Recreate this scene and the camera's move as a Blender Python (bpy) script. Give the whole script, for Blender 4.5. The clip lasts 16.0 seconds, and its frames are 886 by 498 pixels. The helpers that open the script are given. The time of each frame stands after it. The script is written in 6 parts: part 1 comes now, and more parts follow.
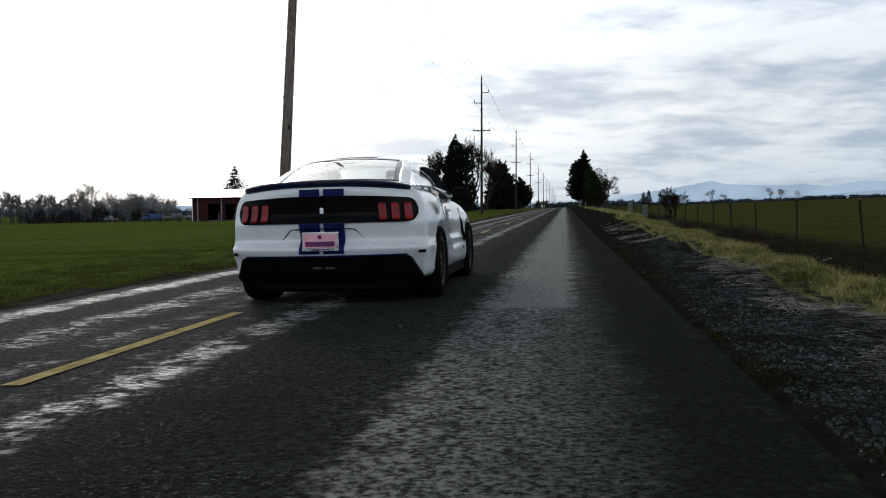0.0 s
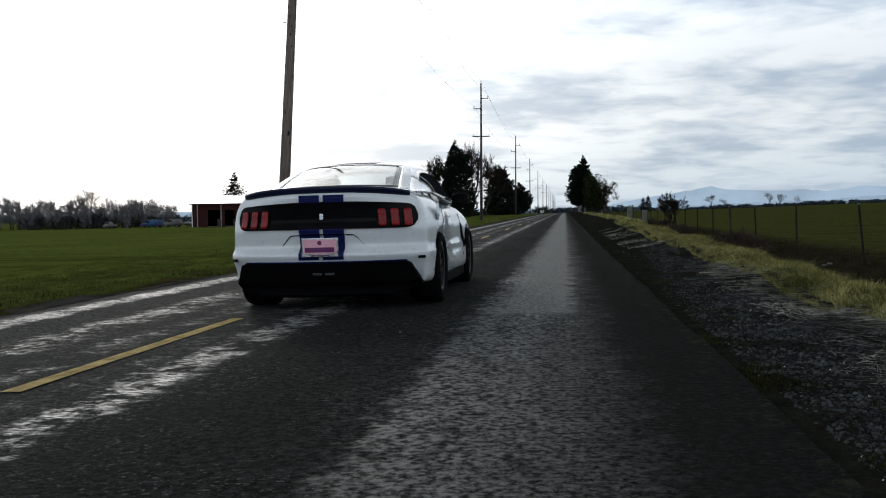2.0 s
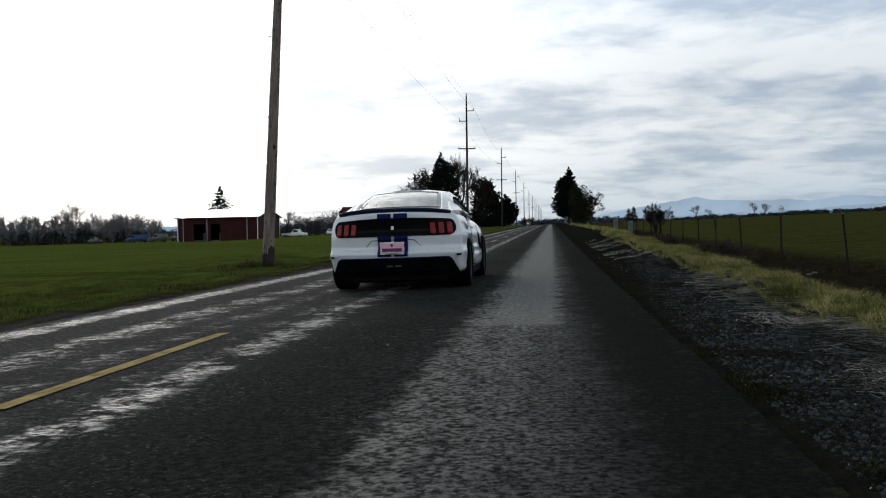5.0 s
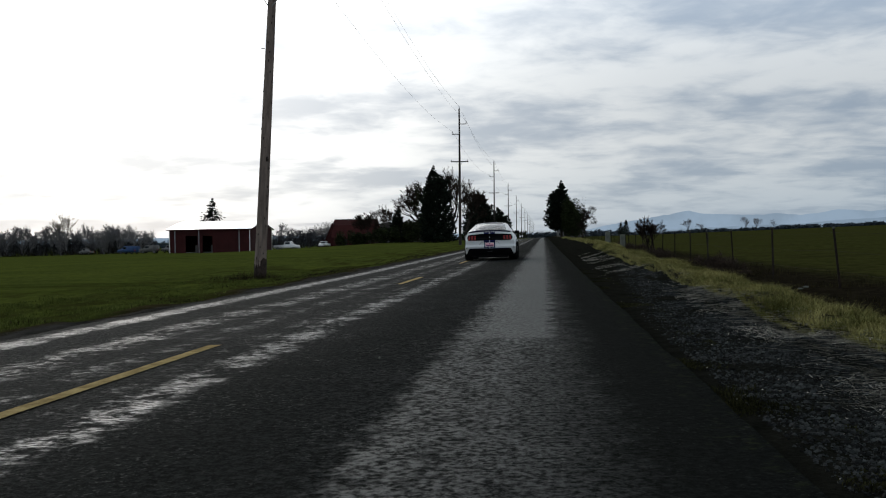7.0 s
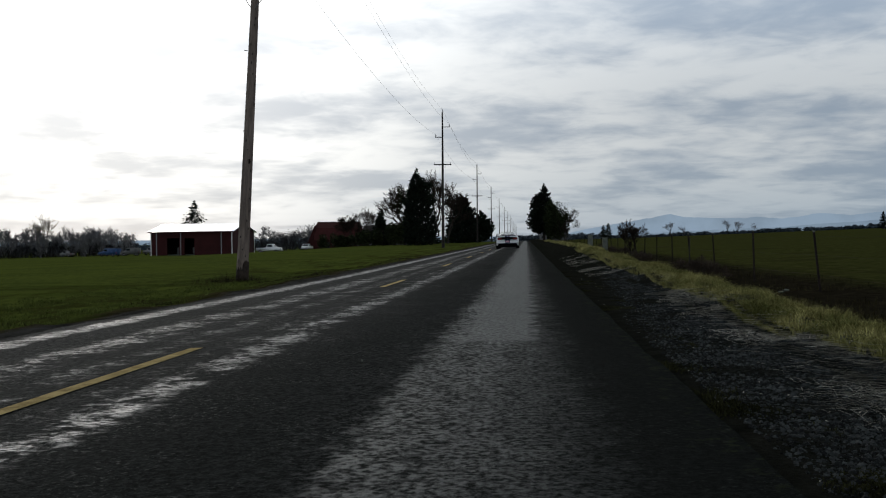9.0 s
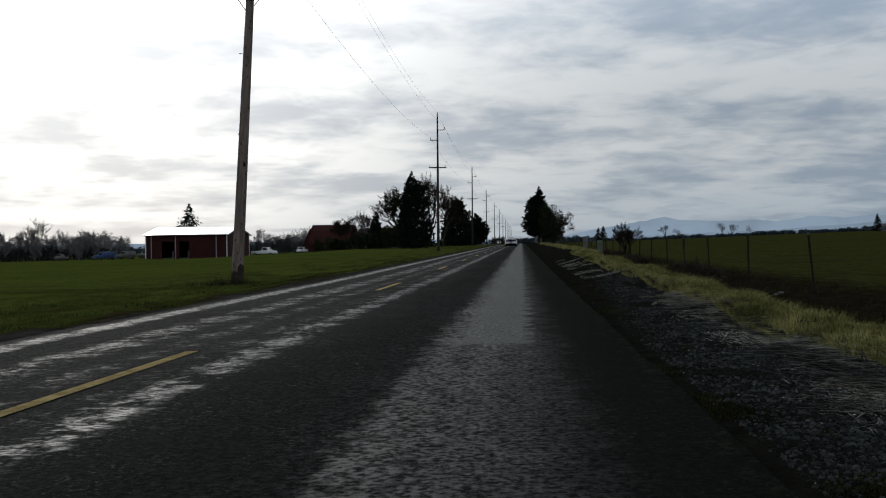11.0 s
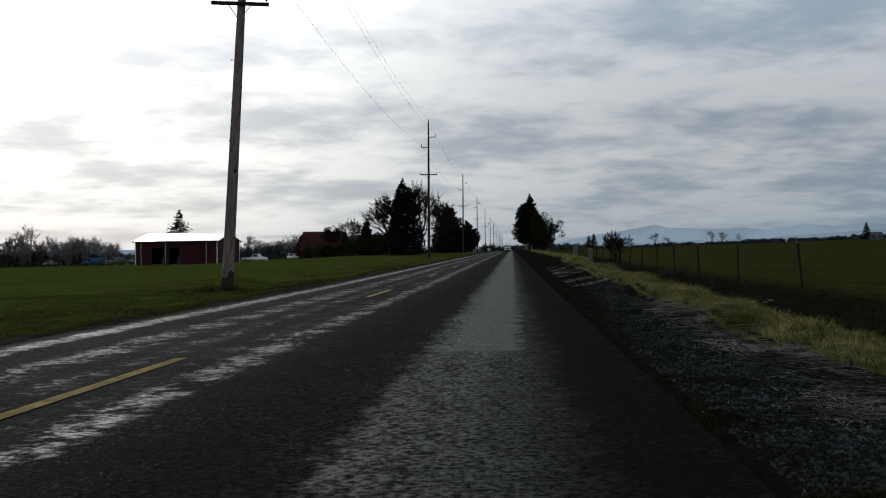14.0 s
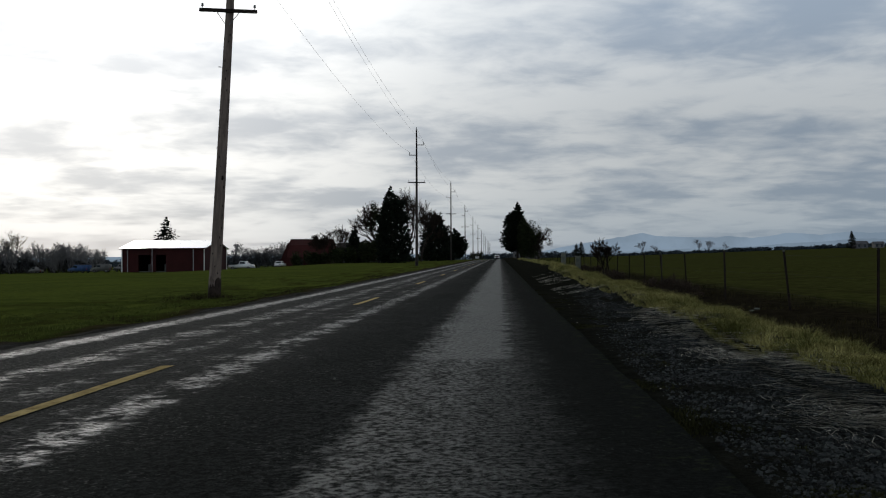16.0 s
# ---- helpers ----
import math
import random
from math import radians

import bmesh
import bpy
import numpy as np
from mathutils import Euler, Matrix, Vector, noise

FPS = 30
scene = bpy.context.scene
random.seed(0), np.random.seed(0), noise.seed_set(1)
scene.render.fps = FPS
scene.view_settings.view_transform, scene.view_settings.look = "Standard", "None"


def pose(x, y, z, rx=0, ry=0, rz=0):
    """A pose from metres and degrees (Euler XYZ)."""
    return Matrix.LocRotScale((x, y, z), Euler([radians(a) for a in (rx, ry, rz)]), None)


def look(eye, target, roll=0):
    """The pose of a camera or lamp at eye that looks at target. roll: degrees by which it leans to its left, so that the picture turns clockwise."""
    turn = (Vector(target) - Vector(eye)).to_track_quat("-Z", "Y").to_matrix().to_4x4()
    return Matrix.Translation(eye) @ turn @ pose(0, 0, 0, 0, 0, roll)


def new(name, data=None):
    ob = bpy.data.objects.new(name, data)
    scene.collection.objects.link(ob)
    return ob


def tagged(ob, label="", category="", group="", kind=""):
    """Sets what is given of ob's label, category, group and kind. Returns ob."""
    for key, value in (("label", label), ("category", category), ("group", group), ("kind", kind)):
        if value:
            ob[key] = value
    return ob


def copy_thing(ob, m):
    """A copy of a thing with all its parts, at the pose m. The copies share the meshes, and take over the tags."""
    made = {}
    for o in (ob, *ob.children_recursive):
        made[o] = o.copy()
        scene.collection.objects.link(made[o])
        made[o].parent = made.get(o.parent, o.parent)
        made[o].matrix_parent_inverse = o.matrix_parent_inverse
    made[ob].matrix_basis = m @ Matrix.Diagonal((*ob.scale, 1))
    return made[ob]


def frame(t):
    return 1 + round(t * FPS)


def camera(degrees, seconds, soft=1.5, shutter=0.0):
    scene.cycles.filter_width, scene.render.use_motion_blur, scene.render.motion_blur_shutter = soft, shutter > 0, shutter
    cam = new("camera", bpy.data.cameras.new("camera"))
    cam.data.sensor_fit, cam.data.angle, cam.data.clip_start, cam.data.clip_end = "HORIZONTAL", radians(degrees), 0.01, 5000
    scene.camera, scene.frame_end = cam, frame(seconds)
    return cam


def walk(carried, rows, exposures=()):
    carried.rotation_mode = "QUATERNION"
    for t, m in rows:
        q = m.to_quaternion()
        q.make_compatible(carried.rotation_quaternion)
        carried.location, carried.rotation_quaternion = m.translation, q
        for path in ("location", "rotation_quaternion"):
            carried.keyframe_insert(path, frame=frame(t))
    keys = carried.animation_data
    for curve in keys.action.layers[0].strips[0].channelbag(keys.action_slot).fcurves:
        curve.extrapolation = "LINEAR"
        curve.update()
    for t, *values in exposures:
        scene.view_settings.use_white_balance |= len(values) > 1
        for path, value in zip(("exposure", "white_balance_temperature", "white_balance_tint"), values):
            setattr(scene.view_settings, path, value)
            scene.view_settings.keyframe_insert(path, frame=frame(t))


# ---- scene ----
# ------------------------------------------------------------ camera
EYE = Vector((0.0, 0.0, 0.84))
LENS = 49.5
cam = camera(LENS, 16.0, soft=1.1)


def heading(yaw, pitch):
    """The way that the lens looks: degrees to the left of the road and degrees up."""
    a, b = radians(yaw), radians(pitch)
    return Vector((-math.sin(a) * math.cos(b), math.cos(a) * math.cos(b), math.sin(b)))


walk(cam, [(t, look(EYE, EYE + heading(yaw, pitch), roll)) for t, yaw, pitch, roll in (
    (0, 7.27, -2.44, -0.4), (0.5, 7.27, -2.38, -0.39), (1, 7.25, -2.25, -0.29), (1.5, 7.3, -2.2, -0.29),
    (2, 7.25, -2.1, -0.49), (2.5, 6.96, -2.15, -0.69), (3, 6.73, -2.23, -0.78), (3.5, 6.68, -2.09, -0.79),
    (4, 6.59, -1.78, -0.86), (6.5, 6.18, -0.88, -0.83), (7, 5.98, -0.62, -0.7), (7.5, 5.76, -0.54, -0.56),
    (8, 5.46, -0.61, -0.46), (8.5, 5.18, -0.58, -0.44), (9, 4.96, -0.46, -0.59), (11.5, 4.6, -0.23, -0.59),
    (12, 4.61, -0.17, -0.46), (12.5, 4.67, -0.2, -0.43), (13, 4.68, -0.27, -0.44), (13.5, 4.48, -0.14, -0.44),
    (14, 4.11, 0.13, -0.49), (14.5, 3.82, 0.39, -0.47), (15, 3.66, 0.59, -0.44), (15.5, 3.58, 0.6, -0.42),
    (16, 3.38, 0.59, -0.35))],
    exposures=[(0, 0.17), (4.2, 0.12), (6.5, -0.2), (9, -0.41), (16, -0.62)])

# ------------------------------------------------------------ node helpers


class Nodes:
    """Short hands for a node tree."""

    def __init__(self, tree):
        self.tree = tree

    def add(self, kind):
        return self.tree.nodes.new(kind)

    def put(self, socket, value):
        if isinstance(value, bpy.types.NodeSocket):
            self.tree.links.new(value, socket)
        elif isinstance(value, (tuple, list)) and len(socket.default_value) == 4 and len(value) == 3:
            socket.default_value = (*value, 1)
        else:
            socket.default_value = value

    def math(self, op, a, b=0.0, clamp=False):
        node = self.add("ShaderNodeMath")
        node.operation, node.use_clamp = op, clamp
        self.put(node.inputs[0], a), self.put(node.inputs[1], b)
        return node.outputs[0]

    def vec(self, op, a, b):
        node = self.add("ShaderNodeVectorMath")
        node.operation = op
        self.put(node.inputs[0], a), self.put(node.inputs[1], b)
        return node.outputs["Value"] if op in ("DOT_PRODUCT", "LENGTH") else node.outputs[0]

    def noise(self, vector, scale, detail=4.0, rough=0.55, warp=0.0):
        node = self.add("ShaderNodeTexNoise")
        self.put(node.inputs["Vector"], vector)
        for key, value in (("Scale", scale), ("Detail", detail), ("Roughness", rough), ("Distortion", warp)):
            node.inputs[key].default_value = value
        return node.outputs["Fac"]

    def step(self, value, low, high, to0=0.0, to1=1.0):
        node = self.add("ShaderNodeMapRange")
        node.interpolation_type = "SMOOTHSTEP"
        for key, v in (("Value", value), ("From Min", low), ("From Max", high), ("To Min", to0), ("To Max", to1)):
            self.put(node.inputs[key], v)
        return node.outputs[0]

    def mix(self, fac, a, b):
        node = self.add("ShaderNodeMix")
        node.data_type = "RGBA"
        self.put(node.inputs[0], fac), self.put(node.inputs[6], a), self.put(node.inputs[7], b)
        return node.outputs[2]

    def split(self, vector):
        node = self.add("ShaderNodeSeparateXYZ")
        self.put(node.inputs[0], vector)
        return node.outputs

    def join(self, x, y, z):
        node = self.add("ShaderNodeCombineXYZ")
        for socket, value in zip(node.inputs, (x, y, z)):
            self.put(socket, value)
        return node.outputs[0]

    def bump(self, height, strength, distance):
        node = self.add("ShaderNodeBump")
        node.inputs["Strength"].default_value, node.inputs["Distance"].default_value = strength, distance
        self.put(node.inputs["Height"], height)
        return node.outputs[0]


# ------------------------------------------------------------ sky, sun, exposure
SUN_TURN, SUN_UP = radians(-27), radians(18)
SUN_WAY = Vector((math.sin(SUN_TURN) * math.cos(SUN_UP), math.cos(SUN_TURN) * math.cos(SUN_UP), math.sin(SUN_UP)))
world = bpy.data.worlds.new("overcast_sky")
scene.world = world
world.use_nodes = True
world.node_tree.nodes.clear()
n = Nodes(world.node_tree)
clear = n.add("ShaderNodeTexSky")
clear.sky_type, clear.sun_disc, clear.sun_elevation, clear.sun_rotation = "NISHITA", False, SUN_UP, SUN_TURN
way = n.add("ShaderNodeTexCoord").outputs["Generated"]
wx, wy, wz = n.split(way)
lift = n.math("ADD", n.math("MAXIMUM", wz, 0.0), 0.14)
sheet = n.join(n.math("MULTIPLY", n.math("DIVIDE", wx, lift), 1.4), n.math("MULTIPLY", n.math("DIVIDE", wy, lift), 1.5), 3.0)
big = n.noise(sheet, 0.9, 6.0, 0.5, 0.25)
fine = n.noise(sheet, 3.2, 5.0, 0.55, 0.3)
cloud = n.math("ADD", n.math("MULTIPLY", big, 0.68), n.math("MULTIPLY", fine, 0.32))
thin = n.step(cloud, 0.38, 0.60)
low = n.step(wz, 0.0, 0.10)
grey = n.mix(low, (0.36, 0.48, 0.62), (0.42, 0.515, 0.64))
pale = n.mix(low, (0.54, 0.66, 0.78), (0.845, 0.90, 0.945))
veil = n.mix(thin, grey, pale)
# overhead sky dimmed to darken the ground, unseen sky behind brightened for the car
sky_gain = n.add("ShaderNodeVectorMath")
sky_gain.operation = "SCALE"
n.put(sky_gain.inputs[0], veil), n.put(sky_gain.inputs["Scale"], n.math("MULTIPLY", n.step(wz, 0.32, 0.72, 1.0, 0.24), n.math("MULTIPLY", n.step(wy, -0.5, 0.7, 1.4, 1.0), n.step(wz, 0.12, 0.27, 0.89, 1.22))))
veil = sky_gain.outputs[0]
near = n.math("MAXIMUM", n.vec("DOT_PRODUCT", way, tuple(SUN_WAY)), 0.0)
glow = n.math("POWER", near, 16.0)
halo = n.math("MULTIPLY", glow, n.math("ADD", n.math("MULTIPLY", thin, 0.7), 1.0))
bright = n.add("ShaderNodeVectorMath")
bright.operation = "SCALE"
n.put(bright.inputs[0], (1.0, 0.96, 0.90)), n.put(bright.inputs["Scale"], halo)
clouds = n.vec("ADD", veil, bright.outputs[0])
back_clear, back_cloud, blend = n.add("ShaderNodeBackground"), n.add("ShaderNodeBackground"), n.add("ShaderNodeMixShader")
n.put(back_clear.inputs[0], clear.outputs[0]), n.put(back_clear.inputs[1], 0.06)
n.put(back_cloud.inputs[0], clouds), n.put(back_cloud.inputs[1], 1.0)
n.put(blend.inputs[0], 0.9)
n.tree.links.new(back_clear.outputs[0], blend.inputs[1]), n.tree.links.new(back_cloud.outputs[0], blend.inputs[2])
n.tree.links.new(blend.outputs[0], n.add("ShaderNodeOutputWorld").inputs[0])

sun = new("sun", bpy.data.lights.new("sun", "SUN"))
sun.data.energy, sun.data.angle, sun.data.color = 0.6, radians(10), (1.0, 0.94, 0.86)
sun.matrix_basis = look((0, 0, 50), Vector((0, 0, 50)) - SUN_WAY)

# ------------------------------------------------------------ materials


def material(name):
    m = bpy.data.materials.new(name)
    m.use_nodes = True
    k = Nodes(m.node_tree)
    return m, k, m.node_tree.nodes["Principled BSDF"]


def place(k, own=False):
    """Where a surface lies: in the world, or in its own thing."""
    if own:
        return k.add("ShaderNodeTexCoord").outputs["Object"]
    return k.add("ShaderNodeNewGeometry").outputs["Position"]


def surface(name, dark, light, scale=4.0, rough=0.7, metal=0.0, relief=0.0, fine=40.0, coat=0.0, spec=0.2, own=True, vary=0.0, stretch=(1, 1, 1)):
    """A plain painted, wooden, metal or leafy surface, mottled at two scales."""
    m, k, b = material(name)
    where = k.vec("MULTIPLY", place(k, own), stretch)
    broad, grain = k.noise(where, scale, 4.0), k.noise(where, fine, 3.0)
    fac = k.math("ADD", k.math("MULTIPLY", broad, 0.65), k.math("MULTIPLY", grain, 0.35))
    tone = k.mix(k.step(fac, 0.32, 0.68), dark, light)
    if vary:
        each = k.add("ShaderNodeNewGeometry").outputs["Random Per Island"]
        hue = k.add("ShaderNodeHueSaturation")
        k.put(hue.inputs["Value"], k.step(each, 0.0, 1.0, 1 - vary, 1 + vary)), k.put(hue.inputs["Color"], tone)
        tone = hue.outputs[0]
    k.put(b.inputs["Base Color"], tone)
    k.put(b.inputs["Roughness"], k.step(grain, 0.2, 0.8, max(rough - 0.08, 0.02), min(rough + 0.08, 1)))
    b.inputs["Metallic"].default_value, b.inputs["Coat Weight"].default_value = metal, coat
    b.inputs["Coat Roughness"].default_value, b.inputs["Specular IOR Level"].default_value = 0.04, spec
    if relief:
        k.put(b.inputs["Normal"], k.bump(fac, 0.6, relief))
    return m


def window_of(k, x, middle, half, soft):
    """1 within half a width of the line x = middle, falling to 0."""
    off = k.math("ABSOLUTE", k.math("SUBTRACT", x, middle))
    return k.step(off, half, half + soft, 1.0, 0.0)


def asphalt_material():
    m, k, b = material("old_asphalt")
    pos = place(k)
    x, y, z = k.split(pos)
    along = k.vec("MULTIPLY", pos, (1.0, 0.25, 1.0))
    grit, chip = k.noise(pos, 90.0, 3.0, 0.7), k.noise(pos, 28.0, 3.0, 0.6)
    patch, wide, drift = k.noise(pos, 9.0, 6.0, 0.7), k.noise(pos, 1.3, 4.0), k.noise(along, 0.5, 3.0)
    wob = k.math("ADD", k.math("MULTIPLY", k.math("SUBTRACT", k.noise(pos, 2.2, 4.0, 0.7), 0.5), 0.50), k.math("MULTIPLY", k.math("SUBTRACT", k.noise(pos, 7.0, 2.0, 0.6), 0.5), 0.34))
    xs = k.math("ADD", x, wob)
    # worn, polished wheel tracks
    track = k.math("MULTIPLY", window_of(k, xs, -0.22, 0.42, 0.20), k.step(xs, -0.42, 0.32, 1.0, 0.17))
    track = k.math("MULTIPLY", track, k.step(k.math("ADD", k.math("MULTIPLY", patch, 0.45), k.math("MULTIPLY", chip, 0.55)), 0.39, 0.58, 0.08, 1.0))
    tar = k.noise(along, 0.9, 3.0)
    # dark, broken joints along the track
    for middle in (-0.46, -0.10):
        joint = k.math("MULTIPLY", window_of(k, xs, middle, 0.01, 0.07), k.step(k.noise(k.vec("MULTIPLY", pos, (1.0, 0.5, 1.0)), 6.0, 4.0, 0.7), 0.46, 0.56))
        track = k.math("MULTIPLY", track, k.math("SUBTRACT", 1.0, k.math("MULTIPLY", joint, 0.75)))
    worn = k.math("MULTIPLY", track, k.step(tar, 0.3, 0.6, 0.6, 1.0))
    smooth = k.math("MULTIPLY", window_of(k, xs, -0.26, 0.26, 0.16), k.step(k.math("ADD", y, wob), 7.8, 8.2, 0.0, 0.8))
    worn = k.math("MAXIMUM", worn, smooth)
    # damp streaks on the far lane, the mirrored bright sky painted into their colour
    wet_sheen = None
    for middle, half, soft, low, high in ((-4.90, 0.12, 0.14, 0.34, 0.56), (-3.78, 0.09, 0.24, 0.465, 0.58), (-2.20, 0.06, 0.16, 0.45, 0.56), (-3.12, 0.06, 0.12, 0.47, 0.68), (-2.56, 0.03, 0.12, 0.50, 0.70), (-1.75, 0.05, 0.30, 0.60, 0.70)):
        s = k.math("MULTIPLY", window_of(k, xs, middle, half, soft), k.step(k.math("ADD", k.math("MULTIPLY", patch, 0.6), k.math("MULTIPLY", wide, 0.4)), low, high))
        s = k.math("MULTIPLY", s, k.step(k.noise(k.vec("MULTIPLY", pos, (0.5, 1.4, 1.0)), 26.0, 3.0, 0.65), 0.40, 0.53, 0.12, 1.0))
        wet_sheen = s if wet_sheen is None else k.math("MAXIMUM", wet_sheen, s)
    tone = k.mix(k.step(k.math("ADD", k.math("MULTIPLY", chip, 0.5), k.math("MULTIPLY", grit, 0.5)), 0.40, 0.64), (0.005, 0.0055, 0.005), (0.047, 0.049, 0.047))
    tone = k.mix(k.step(drift, 0.35, 0.7, 0.0, 0.5), tone, (0.007, 0.009, 0.007))
    tone = k.mix(k.math("MULTIPLY", worn, k.step(y, 5.0, 9.0, 0.50, 0.85)), tone, k.mix(k.step(chip, 0.35, 0.65), (0.020, 0.023, 0.021), (0.170, 0.182, 0.172)))
    tone = k.mix(k.math("MULTIPLY", wet_sheen, 0.86), tone, k.mix(k.step(chip, 0.35, 0.62), (0.09, 0.09, 0.085), (0.36, 0.36, 0.345)))
    chips = k.math("MAXIMUM", k.step(k.noise(pos, 42.0, 3.0, 0.6), 0.60, 0.66), k.math("MULTIPLY", k.step(k.noise(pos, 21.0, 4.0, 0.7), 0.60, 0.68), 0.8))
    tone = k.mix(k.math("MULTIPLY", chips, k.step(wide, 0.40, 0.58, 0.10, 0.75)), tone, (0.12, 0.126, 0.115))
    tone = k.mix(k.step(xs, 0.0, 0.55, 0.0, 0.75), tone, (0.0065, 0.0078, 0.0062))
    # moss along the right edge
    moss = k.math("MULTIPLY", k.step(xs, 0.62, 0.86), k.step(patch, 0.5, 0.65, 0.0, 0.6))
    tone = k.mix(moss, tone, (0.035, 0.042, 0.018))
    k.put(b.inputs["Base Color"], tone)
    rough = k.mix(wet_sheen, k.mix(worn, (0.9,) * 3, (0.62,) * 3), (0.46,) * 3)
    k.put(b.inputs["Roughness"], rough)
    k.put(b.inputs["Specular IOR Level"], k.math("ADD", k.math("MULTIPLY", k.math("MAXIMUM", wet_sheen, k.math("MULTIPLY", worn, 0.5)), 0.42), k.step(x, -3.2, -1.2, 0.035, 0.006)))
    k.put(b.inputs["Normal"], k.bump(k.math("ADD", k.math("MULTIPLY", grit, 0.5), chip), 1.0, 0.016))
    return m


def ground_material():
    """Grass field, verge, gravel shoulder, dead grass, ditch and pasture in one sheet."""
    m, k, b = material("field_ground")
    pos = place(k)
    x, y, z = k.split(pos)
    fine, clump, wide = k.noise(pos, 45.0, 4.0, 0.7), k.noise(pos, 3.0, 5.0, 0.65), k.noise(pos, 0.12, 4.0)
    rows = k.noise(k.vec("MULTIPLY", pos, (0.05, 0.5, 1.0)), 1.0, 4.0, 0.6)
    both = k.math("ADD", k.math("MULTIPLY", clump, 0.6), k.math("MULTIPLY", fine, 0.4))
    lawn = k.mix(k.step(both, 0.35, 0.65), (0.041, 0.053, 0.012), (0.097, 0.120, 0.026))
    lawn = k.mix(k.step(wide, 0.4, 0.65, 0.0, 0.6), lawn, (0.090, 0.112, 0.020))
    lawn = k.mix(k.step(rows, 0.50, 0.70, 0.0, 0.55), lawn, (0.020, 0.030, 0.007))
    pasture = k.mix(k.step(both, 0.35, 0.65), (0.027, 0.031, 0.008), (0.062, 0.067, 0.019))
    pasture = k.mix(k.step(rows, 0.5, 0.68, 0.0, 0.6), pasture, (0.028, 0.024, 0.011))
    gravel = k.mix(k.step(k.noise(pos, 30.0, 4.0, 0.75), 0.40, 0.66), (0.005, 0.0057, 0.0052), (0.034, 0.036, 0.033))
    soil = k.mix(k.step(both, 0.35, 0.7), (0.007, 0.0077, 0.006), (0.022, 0.022, 0.0165))
    gravel = k.mix(k.step(k.math("ADD", x, k.math("MULTIPLY", clump, 1.2)), 1.5, 2.4, 0.85, 0.1), gravel, soil)
    gravel = k.mix(k.step(y, 8.0, 15.0, 0.0, 0.9), gravel, soil)
    dirt = k.mix(k.step(both, 0.35, 0.7), (0.009, 0.0078, 0.0052), (0.031, 0.026, 0.016))
    straw = k.mix(k.step(both, 0.3, 0.7), (0.028, 0.023, 0.009), (0.100, 0.084, 0.034))
    xs = k.math("ADD", x, k.math("MULTIPLY", k.math("SUBTRACT", clump, 0.5), 0.9))
    rank = k.math("MULTIPLY", k.step(x, -22.0, -9.0), k.step(k.noise(k.vec("MULTIPLY", pos, (0.6, 0.35, 1.0)), 1.0, 5.0, 0.65), 0.46, 0.60, 0.0, 0.75))
    lawn = k.mix(rank, lawn, (0.030, 0.030, 0.010))
    tone = k.mix(k.step(xs, -6.9, -6.3), lawn, k.mix(0.4, dirt, straw))
    tone = k.mix(k.step(xs, -6.35, -5.85), tone, k.mix(k.step(both, 0.35, 0.65), (0.020, 0.019, 0.017), (0.062, 0.060, 0.054)))
    tone = k.mix(k.step(x, -3.0, -2.0), tone, gravel)
    tone = k.mix(k.step(xs, 2.35, 2.7), tone, straw)
    tone = k.mix(k.step(xs, 3.1, 3.4), tone, dirt)
    tone = k.mix(k.step(xs, 6.4, 9.0), tone, pasture)
    k.put(b.inputs["Base Color"], tone)
    b.inputs["Roughness"].default_value, b.inputs["Specular IOR Level"].default_value = 0.95, 0.0
    k.put(b.inputs["Normal"], k.bump(k.math("ADD", clump, k.math("MULTIPLY", fine, 0.6)), 0.8, 0.05))
    return m


def glass_material(name, tint, opaque=0.0, ior=1.5):
    m, k, b = material(name)
    b.inputs["Base Color"].default_value = (*tint, 1)
    b.inputs["Roughness"].default_value, b.inputs["IOR"].default_value = 0.02, ior
    b.inputs["Transmission Weight"].default_value = 1.0 - opaque
    return m


# glows by itself; the given colour already holds the distance haze
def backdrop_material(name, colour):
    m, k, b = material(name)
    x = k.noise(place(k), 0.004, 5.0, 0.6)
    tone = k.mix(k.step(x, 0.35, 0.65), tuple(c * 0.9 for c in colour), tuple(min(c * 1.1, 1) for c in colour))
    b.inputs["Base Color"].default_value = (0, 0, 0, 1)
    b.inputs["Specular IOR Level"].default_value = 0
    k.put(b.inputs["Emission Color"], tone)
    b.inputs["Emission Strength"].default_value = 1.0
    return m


ASPHALT, GROUND = asphalt_material(), ground_material()
YELLOW = surface("worn_yellow_paint", (0.25, 0.185, 0.085), (0.52, 0.405, 0.19), 9.0, 0.8, 0, 0.004, 60.0, spec=0.0, own=False)
WOOD_POLE = surface("weathered_pole_wood", (0.080, 0.062, 0.053), (0.215, 0.170, 0.145), 3.0, 0.85, 0, 0.01, 30.0, stretch=(3, 3, 0.35))
WOOD_DARK = surface("dark_pole_wood", (0.012, 0.010, 0.009), (0.034, 0.029, 0.025), 3.0, 0.85, 0, 0.0, 20.0)
STEEL = surface("galvanised_steel", (0.14, 0.14, 0.145), (0.30, 0.30, 0.31), 6.0, 0.5, 0.8, 0, 50.0)
RUST = surface("rusty_steel", (0.008, 0.006, 0.005), (0.026, 0.017, 0.013), 8.0, 0.8, 0.3, 0.002, 60.0)
TAR = surface("creosote_stain", (0.018, 0.014, 0.012), (0.050, 0.038, 0.031), 4.0, 0.85, 0, 0.004, 30.0, spec=0.05)
WIRE = surface("dark_wire", (0.03, 0.03, 0.03), (0.07, 0.07, 0.07), 8.0, 0.6, 0.4, 0, 40.0)
